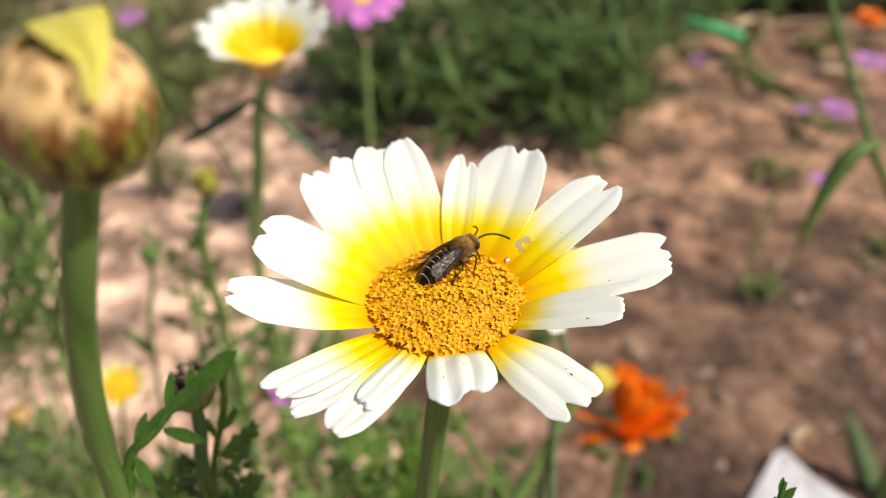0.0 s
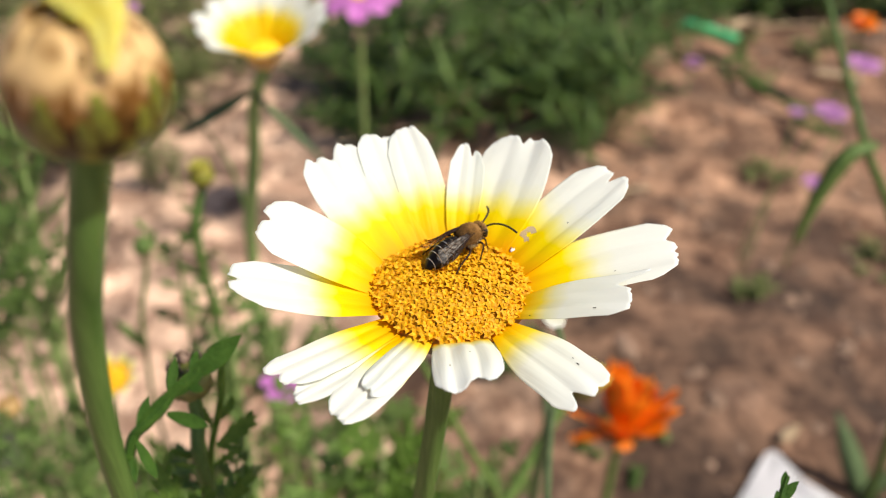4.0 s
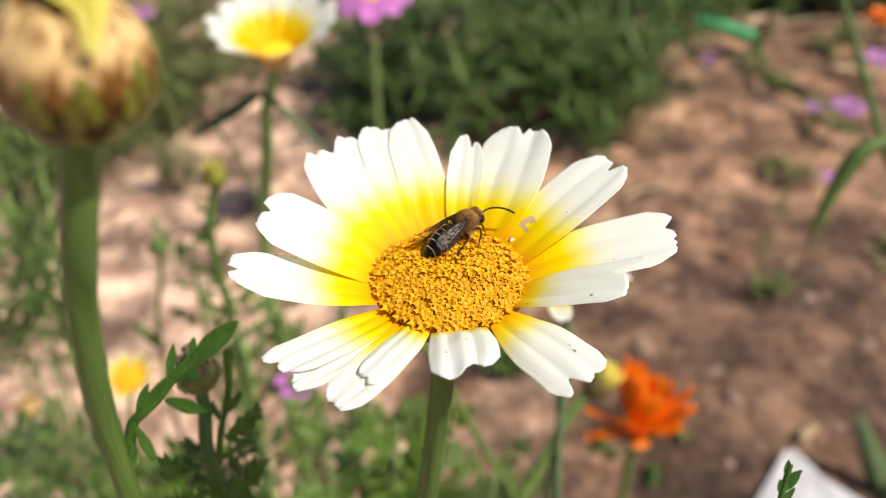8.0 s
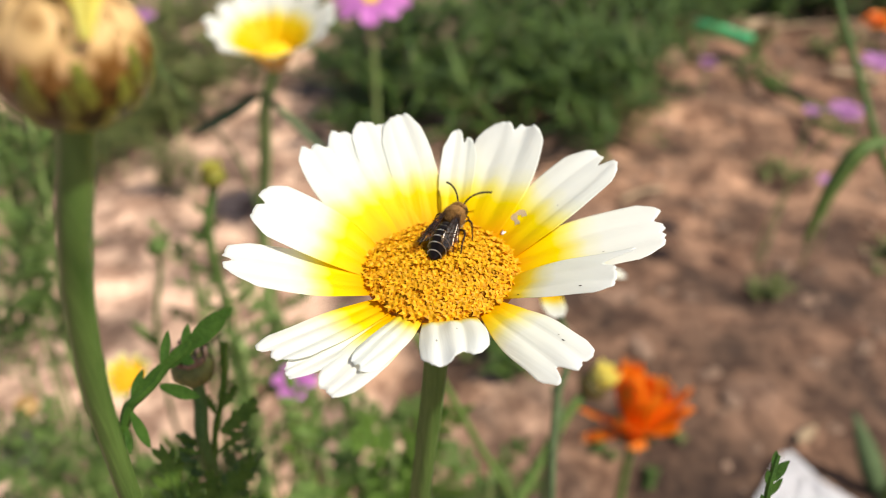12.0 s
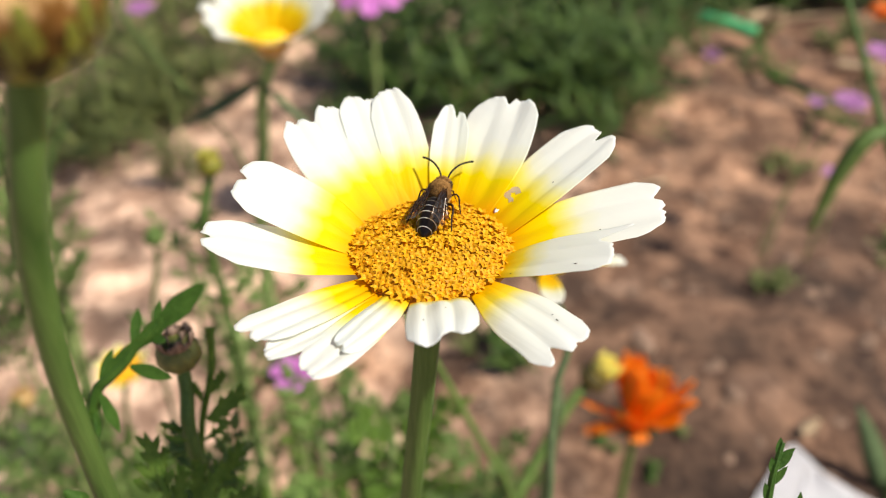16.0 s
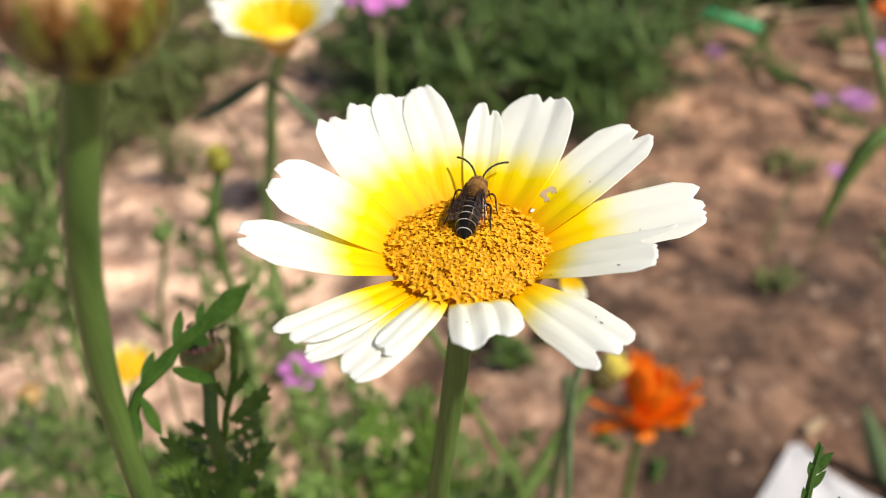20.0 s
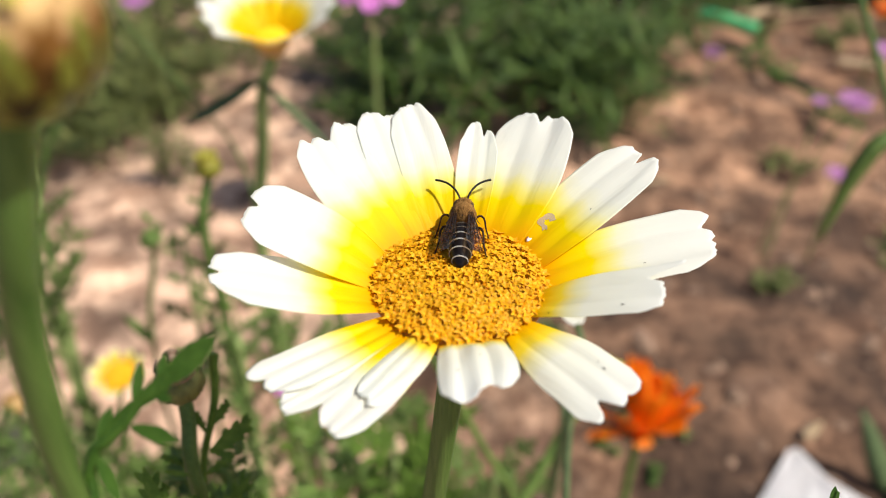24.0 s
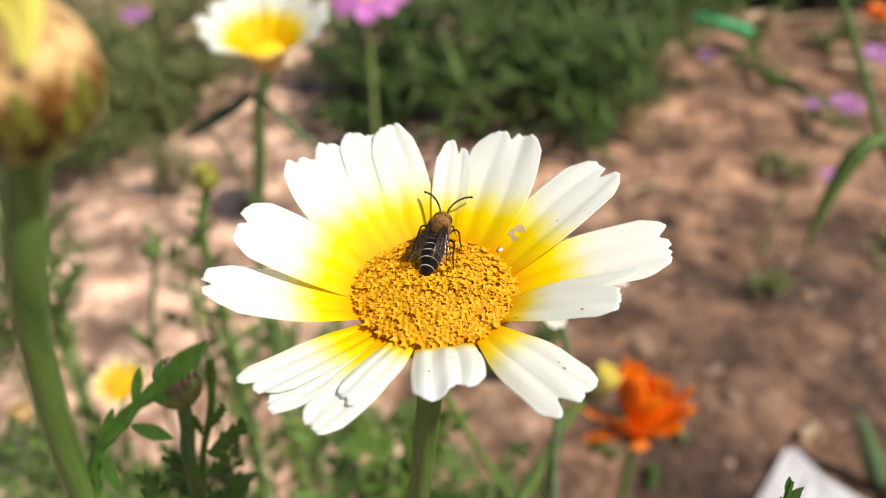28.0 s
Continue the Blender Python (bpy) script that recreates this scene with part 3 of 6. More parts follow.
def daisy_petal(L, W, e0, e1, roll, bow, slant, base, narrow, notches, cup, pleat, seed):
    """A broad ray petal in centimetres, base at the origin, along local x, with two long creases and a ragged tip."""
    rng = random.Random(seed)
    ph = [rng.uniform(0, 6.28) for _ in range(4)]
    crease = (-0.36 + rng.uniform(-0.08, 0.08), 0.34 + rng.uniform(-0.08, 0.08))
    steps = 60
    xs, zs = [0.0], [0.0]
    for k in range(steps):
        a = radians(e0 + (e1 - e0) * (k + 0.5) / steps)
        xs.append(xs[-1] + L / steps * math.cos(a))
        zs.append(zs[-1] + L / steps * math.sin(a))
    bm, top, low = bmesh.new(), [], []
    for i in range(NU + 1):
        ra, rb = [], []
        for j in range(NV + 1):
            v = -1 + 2 * j / NV
            ext = 1 + slant * v - 0.05 * v * v - 0.13 * max(0, (abs(v) - 0.6) / 0.4) ** 2
            ext -= sum(d * math.exp(-((v - c) / w) ** 2) for c, d, w in notches)
            ext += 0.006 * math.sin(13 * v + ph[0]) + 0.004 * math.sin(29 * v + ph[1])
            q = max(0.0, i / NU * ext)
            hw = W * (base + (1 - base) * math.sin(math.pi / 2 * min(1, q / 0.6))) * (1 - narrow * max(0, (q - 0.6) / 0.4) ** 2)
            k = min(q, 1.3) * steps
            n = min(steps - 1, int(k))
            x, z = xs[n] + (xs[n + 1] - xs[n]) * (k - n), zs[n] + (zs[n + 1] - zs[n]) * (k - n)
            a, tw, fade = radians(e0 + (e1 - e0) * min(q, 1)), radians(roll), min(1, q * 4)
            off = cup * v * v + pleat * 0.5 * math.cos(3 * math.pi * v)
            off -= pleat * 0.4 * sum(math.exp(-((v - c) / 0.07) ** 2) for c in crease)
            off = W * off * fade + 0.012 * W * math.sin(9 * q + 5 * v + ph[2]) + 0.03 * W * q ** 4 * math.sin(6 * v + ph[3])
            y, h = v * hw * math.cos(tw) + bow * L * q * q, off + v * hw * math.sin(tw)
            up = Vector((-math.sin(a), 0, math.cos(a)))
            p = Vector((x, y, z)) + up * h
            ra.append(bm.verts.new(p * CM))
            rb.append(bm.verts.new((p - up * 0.006 * (1 - 0.5 * abs(v))) * CM))
        top.append(ra)
        low.append(rb)
    for i in range(NU):
        for j in range(NV):
            bm.faces.new((top[i][j], top[i + 1][j], top[i + 1][j + 1], top[i][j + 1]))
            bm.faces.new((low[i][j], low[i][j + 1], low[i + 1][j + 1], low[i + 1][j]))
    edge = [(0, j) for j in range(NV)] + [(i, NV) for i in range(NU)] + [(NU, j) for j in range(NV, 0, -1)] + [(i, 0) for i in range(NU, 0, -1)]
    for (a, b), (c, d) in zip(edge, edge[1:] + edge[:1]):
        bm.faces.new((top[a][b], top[c][d], low[c][d], low[a][b]))
    return bm


def floret_mesh(open_):
    """A tube floret with five pointed lobes; open_: 0 closed in bud to 1 spread."""
    bm = bmesh.new()
    r0, r1, h = 0.018, 0.025 + 0.013 * open_, 0.085
    low = [bm.verts.new((r0 * CM * math.cos(a), r0 * CM * math.sin(a), -0.05 * CM)) for a in (2 * math.pi * k / 5 for k in range(5))]
    rim = [bm.verts.new((r1 * CM * math.cos(a), r1 * CM * math.sin(a), h * CM)) for a in (2 * math.pi * k / 5 for k in range(5))]
    tips = [bm.verts.new(((r1 + 0.040 * open_ - 0.012 * (1 - open_)) * CM * math.cos(a), (r1 + 0.040 * open_ - 0.012 * (1 - open_)) * CM * math.sin(a), (h + 0.022 - 0.012 * open_) * CM))
            for a in (2 * math.pi * (k + 0.5) / 5 for k in range(5))]
    mid = bm.verts.new((0, 0, (h - 0.03 * open_ + 0.02 * (1 - open_)) * CM))
    for k in range(5):
        n = (k + 1) % 5
        bm.faces.new((low[k], low[n], rim[n], rim[k]))
        bm.faces.new((rim[k], rim[n], tips[k]))
        bm.faces.new((rim[n], rim[k], mid))
    return mesh_from("floret", bm, M_FLORET, False)


FLORETS = [floret_mesh(k) for k in (1.0, 0.75, 0.5, 0.1)]


def dome(r):
    return 0.16 * (1 - r * r)


def build_main_daisy():
    rng = random.Random(11)
    daisy = thing("crown_daisy", "open white and yellow crown daisy with a golden disc", "flower", "crown daisies", DISC)
    petals = {}
    for n, (az, L, W, e0, e1, z0, roll, bow, slant, r0, base, narrow, notches, cup, pleat, colour) in enumerate(PETALS):
        a = radians(az)
        ob = part("petal", daisy_petal(L, W, e0, e1, roll, bow, slant, base, narrow, notches, cup, pleat, n), (M_PETAL, M_PETAL_SHORT, M_PETAL_HANG)[colour], daisy)
        petals[az] = ob
        ob.matrix_basis = pose(r0 * CM * math.cos(a), r0 * CM * math.sin(a), z0 * CM, 0, 0, az)
    # disc under the florets
    bm = bmesh.new()
    rings = []
    for i in range(9):
        r = 1.02 * i / 8
        rings.append([bm.verts.new((r * CM * math.cos(t), r * CM * math.sin(t), (dome(r) - 0.03) * CM)) for t in (2 * math.pi * k / 28 for k in range(28))] if i else [bm.verts.new((0, 0, 0.13 * CM))])
    rings.append([bm.verts.new((0.95 * CM * math.cos(2 * math.pi * k / 28), 0.95 * CM * math.sin(2 * math.pi * k / 28), -0.12 * CM)) for k in range(28)])
    for k in range(28):
        bm.faces.new((rings[0][0], rings[1][k], rings[1][(k + 1) % 28]))
    for p, q in zip(rings[1:], rings[2:]):
        for k in range(28):
            bm.faces.new((p[k], p[(k + 1) % 28], q[(k + 1) % 28], q[k]))
    bm.faces.new(rings[-1])
    part("disc", bm, M_DISC, daisy, "brownish orange disc under the florets")
    # florets in a spiral: the ones towards the front edge singly, the rest joined
    rest_v, rest_f = [], []
    total, single = 560, 0
    for k in range(total):
        r = 0.97 * math.sqrt((k + 0.5) / total)
        a = k * 2.399963
        x, y = r * math.cos(a), r * math.sin(a)
        r += rng.uniform(-0.012, 0.012)
        lean = 24 * r
        s = rng.uniform(0.86, 1.14) * (0.76 + 0.38 * r)
        m = (pose(x * CM, y * CM, dome(r) * CM - 0.0001) @ Matrix.Rotation(a, 4, "Z") @ Matrix.Rotation(radians(lean + rng.uniform(-9, 9)), 4, "Y")
             @ Matrix.Rotation(rng.uniform(0, 6), 4, "Z") @ Matrix.Diagonal((s, s, s * rng.uniform(0.85, 1.3), 1)))
        kind = FLORETS[0 if rng.random() < 0.35 + 0.5 * r else 1 if rng.random() < 0.6 else 2 if rng.random() < 0.7 else 3]
        if y < -0.12 and single < 300 and r > 0.2:
            ob = part("floret", kind, None, daisy)
            ob.matrix_basis = m
            single += 1
        else:
            n = len(rest_v)
            rest_v += [m @ v.co for v in kind.vertices]
            rest_f += [[n + i for i in p.vertices] for p in kind.polygons]
    me = bpy.data.meshes.new("floret_bed")
    me.from_pydata(rest_v, [], rest_f)
    me.materials.append(M_FLORET)
    tagged(part("floret_bed", me, None, daisy), kind="stuff")
    # bracts under the head
    cup_ = bmesh.new()
    for k in range(16):
        a = 2 * math.pi * k / 16
        d = Vector((math.cos(a), math.sin(a), 0))
        blade(cup_, d * 0.45 * CM + Vector((0, 0, -0.76 * CM)), d * 0.5 + Vector((0, 0, 0.68)), d.cross((0, 0, 1)).cross(d), 0.66 * CM, 0.3 * CM, 0.0004)
    part("involucre", cup_, M_INVOLUCRE, daisy, "brownish olive bracts under the flower head")
    head = bmesh.new()
    loft(head, [(x * CM, r * CM, r * CM, 0) for x, r in ((-0.86, 0.16), (-0.8, 0.34), (-0.62, 0.6), (-0.36, 0.82), (-0.1, 0.94))], 20)
    bmesh.ops.rotate(head, verts=head.verts[:], matrix=Matrix.Rotation(radians(-90), 3, "Y"))
    part("receptacle", head, M_INVOLUCRE, daisy)
    st = bmesh.new()
    tube(st, [Vector(p) - DISC for p in ((0.0003, 0, 0.4655), (-0.0002, 0, 0.457), (-0.0016, 0, 0.44), (-0.0035, 0, 0.42), (-0.0095, 0.003, 0.3), (-0.014, 0.01, -0.012))], 0.0018, 0.0017, 12, 6, 0.05)
    part("stem", st, M_STEM, daisy)
    # nibbled scar on a back petal, and dark flecks on others: petal, place along and across it, size
    def on_petal(az, along, across, lift=0.00003):
        ob = petals[az]
        at = 2 * (round(along * NU) * (NV + 1) + round((across + 1) * NV / 2))
        v, n = ob.data.vertices[at], ob.data.vertices[at + 1].co
        up = (v.co - n).normalized()
        turn = up.to_track_quat("Z", "X").to_matrix().to_4x4()
        return ob.matrix_basis @ Matrix.Translation(v.co + up * lift) @ turn
    def surf(az, along, across):
        ob, i, j = petals[az], along * NU, (across + 1) * NV / 2
        i0, j0 = min(NU - 1, int(i)), min(NV - 1, int(j))
        def grid(a, b):
            return ob.data.vertices[2 * (a * (NV + 1) + b)].co
        fi, fj = i - i0, j - j0
        p = grid(i0, j0) * (1 - fi) * (1 - fj) + grid(i0 + 1, j0) * fi * (1 - fj) + grid(i0, j0 + 1) * (1 - fi) * fj + grid(i0 + 1, j0 + 1) * fi * fj
        return ob.matrix_basis @ (p + Vector((-0.3, 0, 0.95)) * 0.00004)
    sc = bmesh.new()
    ring = []
    for k in range(17):
        a = -0.6 + 4.6 * k / 16
        row = []
        for r in (0.0004 * rng.uniform(0.7, 1.2), 0.0008, 0.00115 * rng.uniform(0.8, 1.15)):
            row.append(sc.verts.new(surf(33.0, 0.27 + r * math.cos(a) / 0.0210, 0.42 + r * math.sin(a) / 0.0042)))
        ring.append(row)
    for p, q in zip(ring, ring[1:]):
        for k in range(2):
            sc.faces.new((p[k], p[k + 1], q[k + 1], q[k]))
    part("scar", sc, M_SCAR, daisy, "dry brown nibbled scar")
    for az, along, across, length in ((-24.0, 0.72, -0.6, 0.0006), (-50.3, 0.72, 0.42, 0.0006), (-50.3, 0.68, 0.5, 0.0003), (-83.4, 0.62, -0.5, 0.0005), (-83.4, 0.5, 0.1, 0.0003), (33.0, 0.5, -0.3, 0.0003), (7.5, 0.6, -0.4, 0.0003), (-24.0, 0.2, -0.8, 0.0003)):
        fl = egg(bmesh.new(), (0, 0, 0), length * 0.4, length * 0.1 + 0.00003, 0.00003, 8, 5)
        ob = part("fleck", fl, M_LEG, daisy, "dark bruised fleck on a petal")
        ob.matrix_basis = on_petal(az, along, across)
    bit = bmesh.new()
    blade(bit, (0, 0, 0), (1, 0.2, 0.3), (0, 0, 1), 0.0015, 0.0007)
    ob = part("petal_fragment", bit, M_PAPER, daisy, "tiny white torn petal fragment")
    ob.matrix_basis = pose(0.0082, 0.0072, 0.0010, 0, 0, 40)
    return daisy


build_main_daisy()


# ---- the near bud ----
def lobed_leaf(parent, rib, rib_r, mat, lobes, label="", teeth=True):
    """A divided leaf: a midrib through world points and lobes given by foot, tip and width."""
    bm, base = bmesh.new(), parent.location
    if rib:
        tube(bm, [Vector(p) - base for p in rib], rib_r, rib_r * 0.7, 7, 5)
    for foot, tip, width in lobes:
        f, g = Vector(foot) - base, Vector(tip) - base
        way, far = (g - f).normalized(), (g - f).length
        blade(bm, f, way, (0.1, -0.75, 0.65), far, width * (0.8 if teeth else 1.2), width * 0.07, 0.05, 8, 1.1, 0.1)
        if teeth and width > 0.0012:
            over = way.cross(Vector((0.1, -0.75, 0.65))).normalized()
            for at_, side, ang in ((0.22, 1, 44), (0.32, -1, 42), (0.45, 1, 38), (0.54, -1, 36), (0.66, 1, 32), (0.74, -1, 30)):
                d = way * math.cos(radians(ang)) + over * side * math.sin(radians(ang))
                blade(bm, f + way * far * at_, d, (0.1, -0.75, 0.65), far * 0.27, width * 0.42, width * 0.05, 0.05, 6, 1.0, 0.1)
    return part("leaf", bm, mat, parent, label, False)


def build_big_bud():
    rng = random.Random(3)
    at = Vector((-0.0256, -0.0286, 0.5133))
    bud = thing("daisy_bud", "plump golden brown daisy bud with overlapping bracts and a yellow tip", "flower bud", "", at)
    core = bmesh.new()
    loft(core, [(z * CM, r * CM, r * CM, 0) for z, r in ((-0.55, 0.15), (-0.5, 0.28), (-0.36, 0.40), (-0.15, 0.47), (0.1, 0.46), (0.3, 0.37), (0.42, 0.23), (0.46, 0.05))], 22)
    bmesh.ops.rotate(core, verts=core.verts[:], matrix=Matrix.Rotation(radians(-90), 3, "Y"))
    part("core", core, M_BRACT, bud)
    def radius(z):
        return 0.477 * math.sqrt(max(0.02, 1 - (z / 0.57) ** 2))
    def bract(width, z0, z1, shoulder=0.62):
        bm = bmesh.new()
        rows = []
        n, m = 8, 6
        for i in range(n + 1):
            s = i / n
            z = z0 + (z1 - z0) * s
            w = width * (0.75 + 0.25 * math.sin(math.pi * s)) * (1 if s < shoulder else max(0.08, (1 - ((s - shoulder) / (1 - shoulder)) ** 2) ** (0.5 if shoulder > 0.5 else 0.9)))
            r = radius(z) + 0.012 + 0.02 * s
            bulge = 0.055 * math.sin(math.pi * min(1, s * 1.05))
            rows.append([(bm.verts.new(Vector(((r + bulge * (1 - v * v)) * math.cos(v * w / r), (r + bulge * (1 - v * v)) * math.sin(v * w / r), z - 0.015 * v * v)) * CM),
                          bm.verts.new(Vector(((r - 0.03) * math.cos(v * w / r), (r - 0.03) * math.sin(v * w / r), z)) * CM)) for v in (-1 + 2 * j / m for j in range(m + 1))])
        for a, b in zip(rows, rows[1:]):
            for j in range(m):
                bm.faces.new((a[j][0], b[j][0], b[j + 1][0], a[j + 1][0]))
                bm.faces.new((a[j][1], a[j + 1][1], b[j + 1][1], b[j][1]))
            bm.faces.new((a[0][0], a[0][1], b[0][1], b[0][0]))
            bm.faces.new((a[m][0], b[m][0], b[m][1], a[m][1]))
        bm.faces.new([p[0] for p in rows[-1]] + [p[1] for p in rows[-1]][::-1])
        return bm
    tiers = ((8, 0.36, -0.45, 0.50, M_TIERS[0]), (9, 0.30, -0.50, 0.36, M_TIERS[1]), (10, 0.26, -0.54, 0.16, M_TIERS[2]), (11, 0.22, -0.56, -0.06, M_TIERS[3]))
    for tier, (count, width, z0, z1, mat) in enumerate(tiers):
        me = mesh_from("bract", bract(width, z0, z1), mat)
        keel = mesh_from("keel", bract(width * 0.58, z0, z1 - 0.05, 0.2), M_KEEL)
        for k in range(count):
            ob = part("bract", me, None, bud)
            s = 1.0 + 0.012 * tier
            ob.matrix_basis = Matrix.Rotation(2 * math.pi * (k + 0.5 * (tier % 2)) / count + rng.uniform(-0.06, 0.06), 4, "Z") @ Matrix.Diagonal((s, s, 1, 1))
            if tier > 0:
                kl = part("keel", keel, None, ob, "olive green keel")
                kl.matrix_basis = Matrix.Diagonal((1.012, 1.0, 1.0, 1))
    # yellow petal folded over the crown: height up the bud, reach to both sides, distance from the bud's axis
    across, upward, outward = Vector((1, 0, 0)), Vector((0, 0.616, 0.788)), Vector((0, -0.788, 0.616))
    for name, rows_ in (("petal_tip", ((-0.06, 0.11, 0.19, 0.56), (0.10, 0.08, 0.23, 0.56), (0.22, 0.03, 0.26, 0.53), (0.34, -0.13, 0.27, 0.48), (0.46, -0.29, 0.26, 0.36), (0.56, -0.36, 0.23, 0.24), (0.62, -0.30, 0.19, 0.14))),
                        ("petal_tip", ((0.30, -0.16, 0.16, 0.40), (0.44, -0.19, 0.20, 0.26), (0.54, -0.20, 0.20, 0.10), (0.58, -0.10, 0.18, 0.0)))):
        bm, made = bmesh.new(), []
        for h, lo, hi, out in rows_:
            row = []
            for k in range(9):
                q = k / 8
                x = lo + (hi - lo) * q + 0.42 * out - 0.01
                fold_ = 0.05 * max(0, 1 - abs(q - 0.68) / 0.3) * min(1, (hi - lo) / 0.3) - 0.04 * q
                x = 0.9 * (x - 0.1) + 0.11
                row.append(bm.verts.new((across * x + upward * (h + 0.11 * (q - 0.5) * max(0, h) / 0.6) + outward * (out + fold_)) * CM))
            made.append(row)
        for a, b in zip(made, made[1:]):
            for k in range(8):
                bm.faces.new((a[k], a[k + 1], b[k + 1], b[k]))
        bmesh.ops.solidify(bm, geom=bm.faces[:], thickness=0.0003)
        part(name, bm, M_BUD_PETAL, bud, "yellow petal folded over the bud's crown")
    st = bmesh.new()
    tube(st, [Vector(p) - at for p in ((-0.0261, -0.0290, 0.5092), (-0.0269, -0.0295, 0.506), (-0.0286, -0.0303, 0.4995), (-0.0303, -0.0303, 0.493), (-0.0322, -0.0303, 0.48), (-0.0328, -0.0303, 0.47), (-0.0335, -0.03, 0.44), (-0.036, -0.026, -0.012))], 0.00145, 0.00105, 12, 6, 0.05)
    part("stem", st, M_STEM, bud, "thick ridged green stem")
    # lobed leaf: its ribs, then its lobes one by one (foot, tip, width)
    lobed_leaf(bud, ((-0.0330, -0.0290, 0.4690), (-0.0321, -0.0276, 0.4722), (-0.0316, -0.0269, 0.4735), (-0.0305, -0.0265, 0.4744), (-0.0289, -0.0256, 0.4757), (-0.0278, -0.0248, 0.4770), (-0.0261, -0.0242, 0.4783), (-0.0248, -0.0235, 0.4796)), 0.00062, M_LEAF,
               (((-0.0314, -0.0268, 0.4738), (-0.0268, -0.0243, 0.4782), 0.0012), ((-0.0282, -0.0250, 0.4767), (-0.0237, -0.0233, 0.4803), 0.0013), ((-0.0256, -0.0241, 0.4788), (-0.0205, -0.0219, 0.4829), 0.0018),
                ((-0.0280, -0.0248, 0.4771), (-0.0275, -0.0223, 0.4800), 0.00088), ((-0.0258, -0.0237, 0.4789), (-0.0253, -0.0221, 0.4808), 0.00074),
                ((-0.0314, -0.0265, 0.4740), (-0.0303, -0.0243, 0.4763), 0.00085), ((-0.0263, -0.0243, 0.4781), (-0.0243, -0.0252, 0.4782), 0.00085),
                ((-0.0283, -0.0259, 0.4755), (-0.0236, -0.0274, 0.4755), 0.0012), ((-0.0314, -0.0274, 0.4731), (-0.0288, -0.0304, 0.4710), 0.0010),
                ((-0.0320, -0.0280, 0.4718), (-0.0313, -0.0301, 0.4698), 0.0006)), "lobed dark green leaf on the stem", False)
    lf = bmesh.new()
    feather(lf, [Vector(p) - at for p in ((-0.0325, -0.0303, 0.4560), (-0.0340, -0.0340, 0.4640), (-0.0400, -0.0375, 0.4672), (-0.0470, -0.0395, 0.4665))], Vector((0, -0.35, 0.93)).normalized(), 6, 0.0030, 0.0020, 0.0005, rng, False, 30)
    part("leaf", lf, M_LEAF, bud, "lobed dark green leaf on the stem")


build_big_bud()


# ---- plants round about ----
def simple_flower(name, label, group, at, stem_pts, radius, count, half_w, rise, disc_r, petal_mat, disc_mat, notch=0.06, tilt=(0, 0), r0=None, stem_r=0.0012, category="flower", tiers=1, step=18, stem_mat=None, calyx_mat=None, calyx=1.0, rays=()):
    """A ray flower with petals, a disc of florets and a stalk; at: the middle of the disc."""
    rng = random.Random(len(name) + count)
    at = Vector(at)
    ob = thing(name, label, category, group, at)
    lean = Matrix.Rotation(radians(tilt[0]), 4, "X") @ Matrix.Rotation(radians(tilt[1]), 4, "Y")
    r0 = disc_r * 0.9 if r0 is None else r0
    for az, e0, e1, reach, half in rays:
        me = ray_petal((reach - r0) / CM, half / CM, e0, e1, 0.15, ((0.2, notch),), 0.03, 0.0, 0.015, 10, 8)
        p = part("petal", me, petal_mat, ob)
        p.matrix_basis = Matrix.Rotation(radians(az), 4, "Z") @ Matrix.Translation((r0, 0, 0))
    for tier in range(0 if rays else tiers):
        for k in range(count):
            az = 360 * (k + 0.5 * tier) / count + rng.uniform(-4, 4)
            L = (radius - r0) * rng.uniform(0.93, 1.05) * (1 - 0.2 * tier)
            e = rise[0] + step * tier
            me = ray_petal(L / CM, half_w / CM, e + rng.uniform(-4, 4), rise[1] + step * tier + rng.uniform(-5, 5), 0.15, ((rng.uniform(-0.4, 0.4), notch),), 0.03, rng.uniform(-8, 8), 0.015, 10, 8)
            p = part("petal", me, petal_mat, ob)
            p.matrix_basis = lean @ Matrix.Rotation(radians(az), 4, "Z") @ Matrix.Translation((r0, 0, 0.001 * tier))
    bm = bmesh.new()
    n = max(30, int(90 * disc_r / 0.006))
    for k in range(n):
        r = disc_r * math.sqrt((k + 0.5) / n)
        a = k * 2.399963
        s = disc_r * 1.3 / math.sqrt(n)
        egg(bm, (r * math.cos(a), r * math.sin(a), disc_r * 0.3 * (1 - (r / disc_r) ** 2)), s, s, s * 1.5, 5, 4)
    p = part("disc", bm, disc_mat, ob)
    p.matrix_basis = lean
    cal = bmesh.new()
    loft(cal, [(x * calyx, r * calyx, r * calyx, 0) for x, r in ((-disc_r * 1.1, disc_r * 0.25), (-disc_r * 0.8, disc_r * 0.6), (-disc_r * 0.3, disc_r * 0.95), (disc_r * 0.05, disc_r * 0.9))], 12)
    bmesh.ops.rotate(cal, verts=cal.verts[:], matrix=Matrix.Rotation(radians(-90), 3, "Y"))
    p = part("calyx", cal, calyx_mat or M_BRACT_LOW, ob)
    p.matrix_basis = lean
    st = bmesh.new()
    tube(st, [lean @ Vector((0, 0, -disc_r))] + [Vector(q) - at for q in stem_pts], stem_r, stem_r * 1.15, 8, 5)
    part("stem", st, stem_mat or M_STEM, ob)
    return ob


M_DISC_FAR = surface("yellow_disc", (0.92, 0.58, 0.001), (0.95, 0.7, 0.006), 500, 0.6)
M_DISC_SMALL = surface("orange_disc", (0.88, 0.4, 0.002), (0.93, 0.53, 0.008), 500, 0.6)


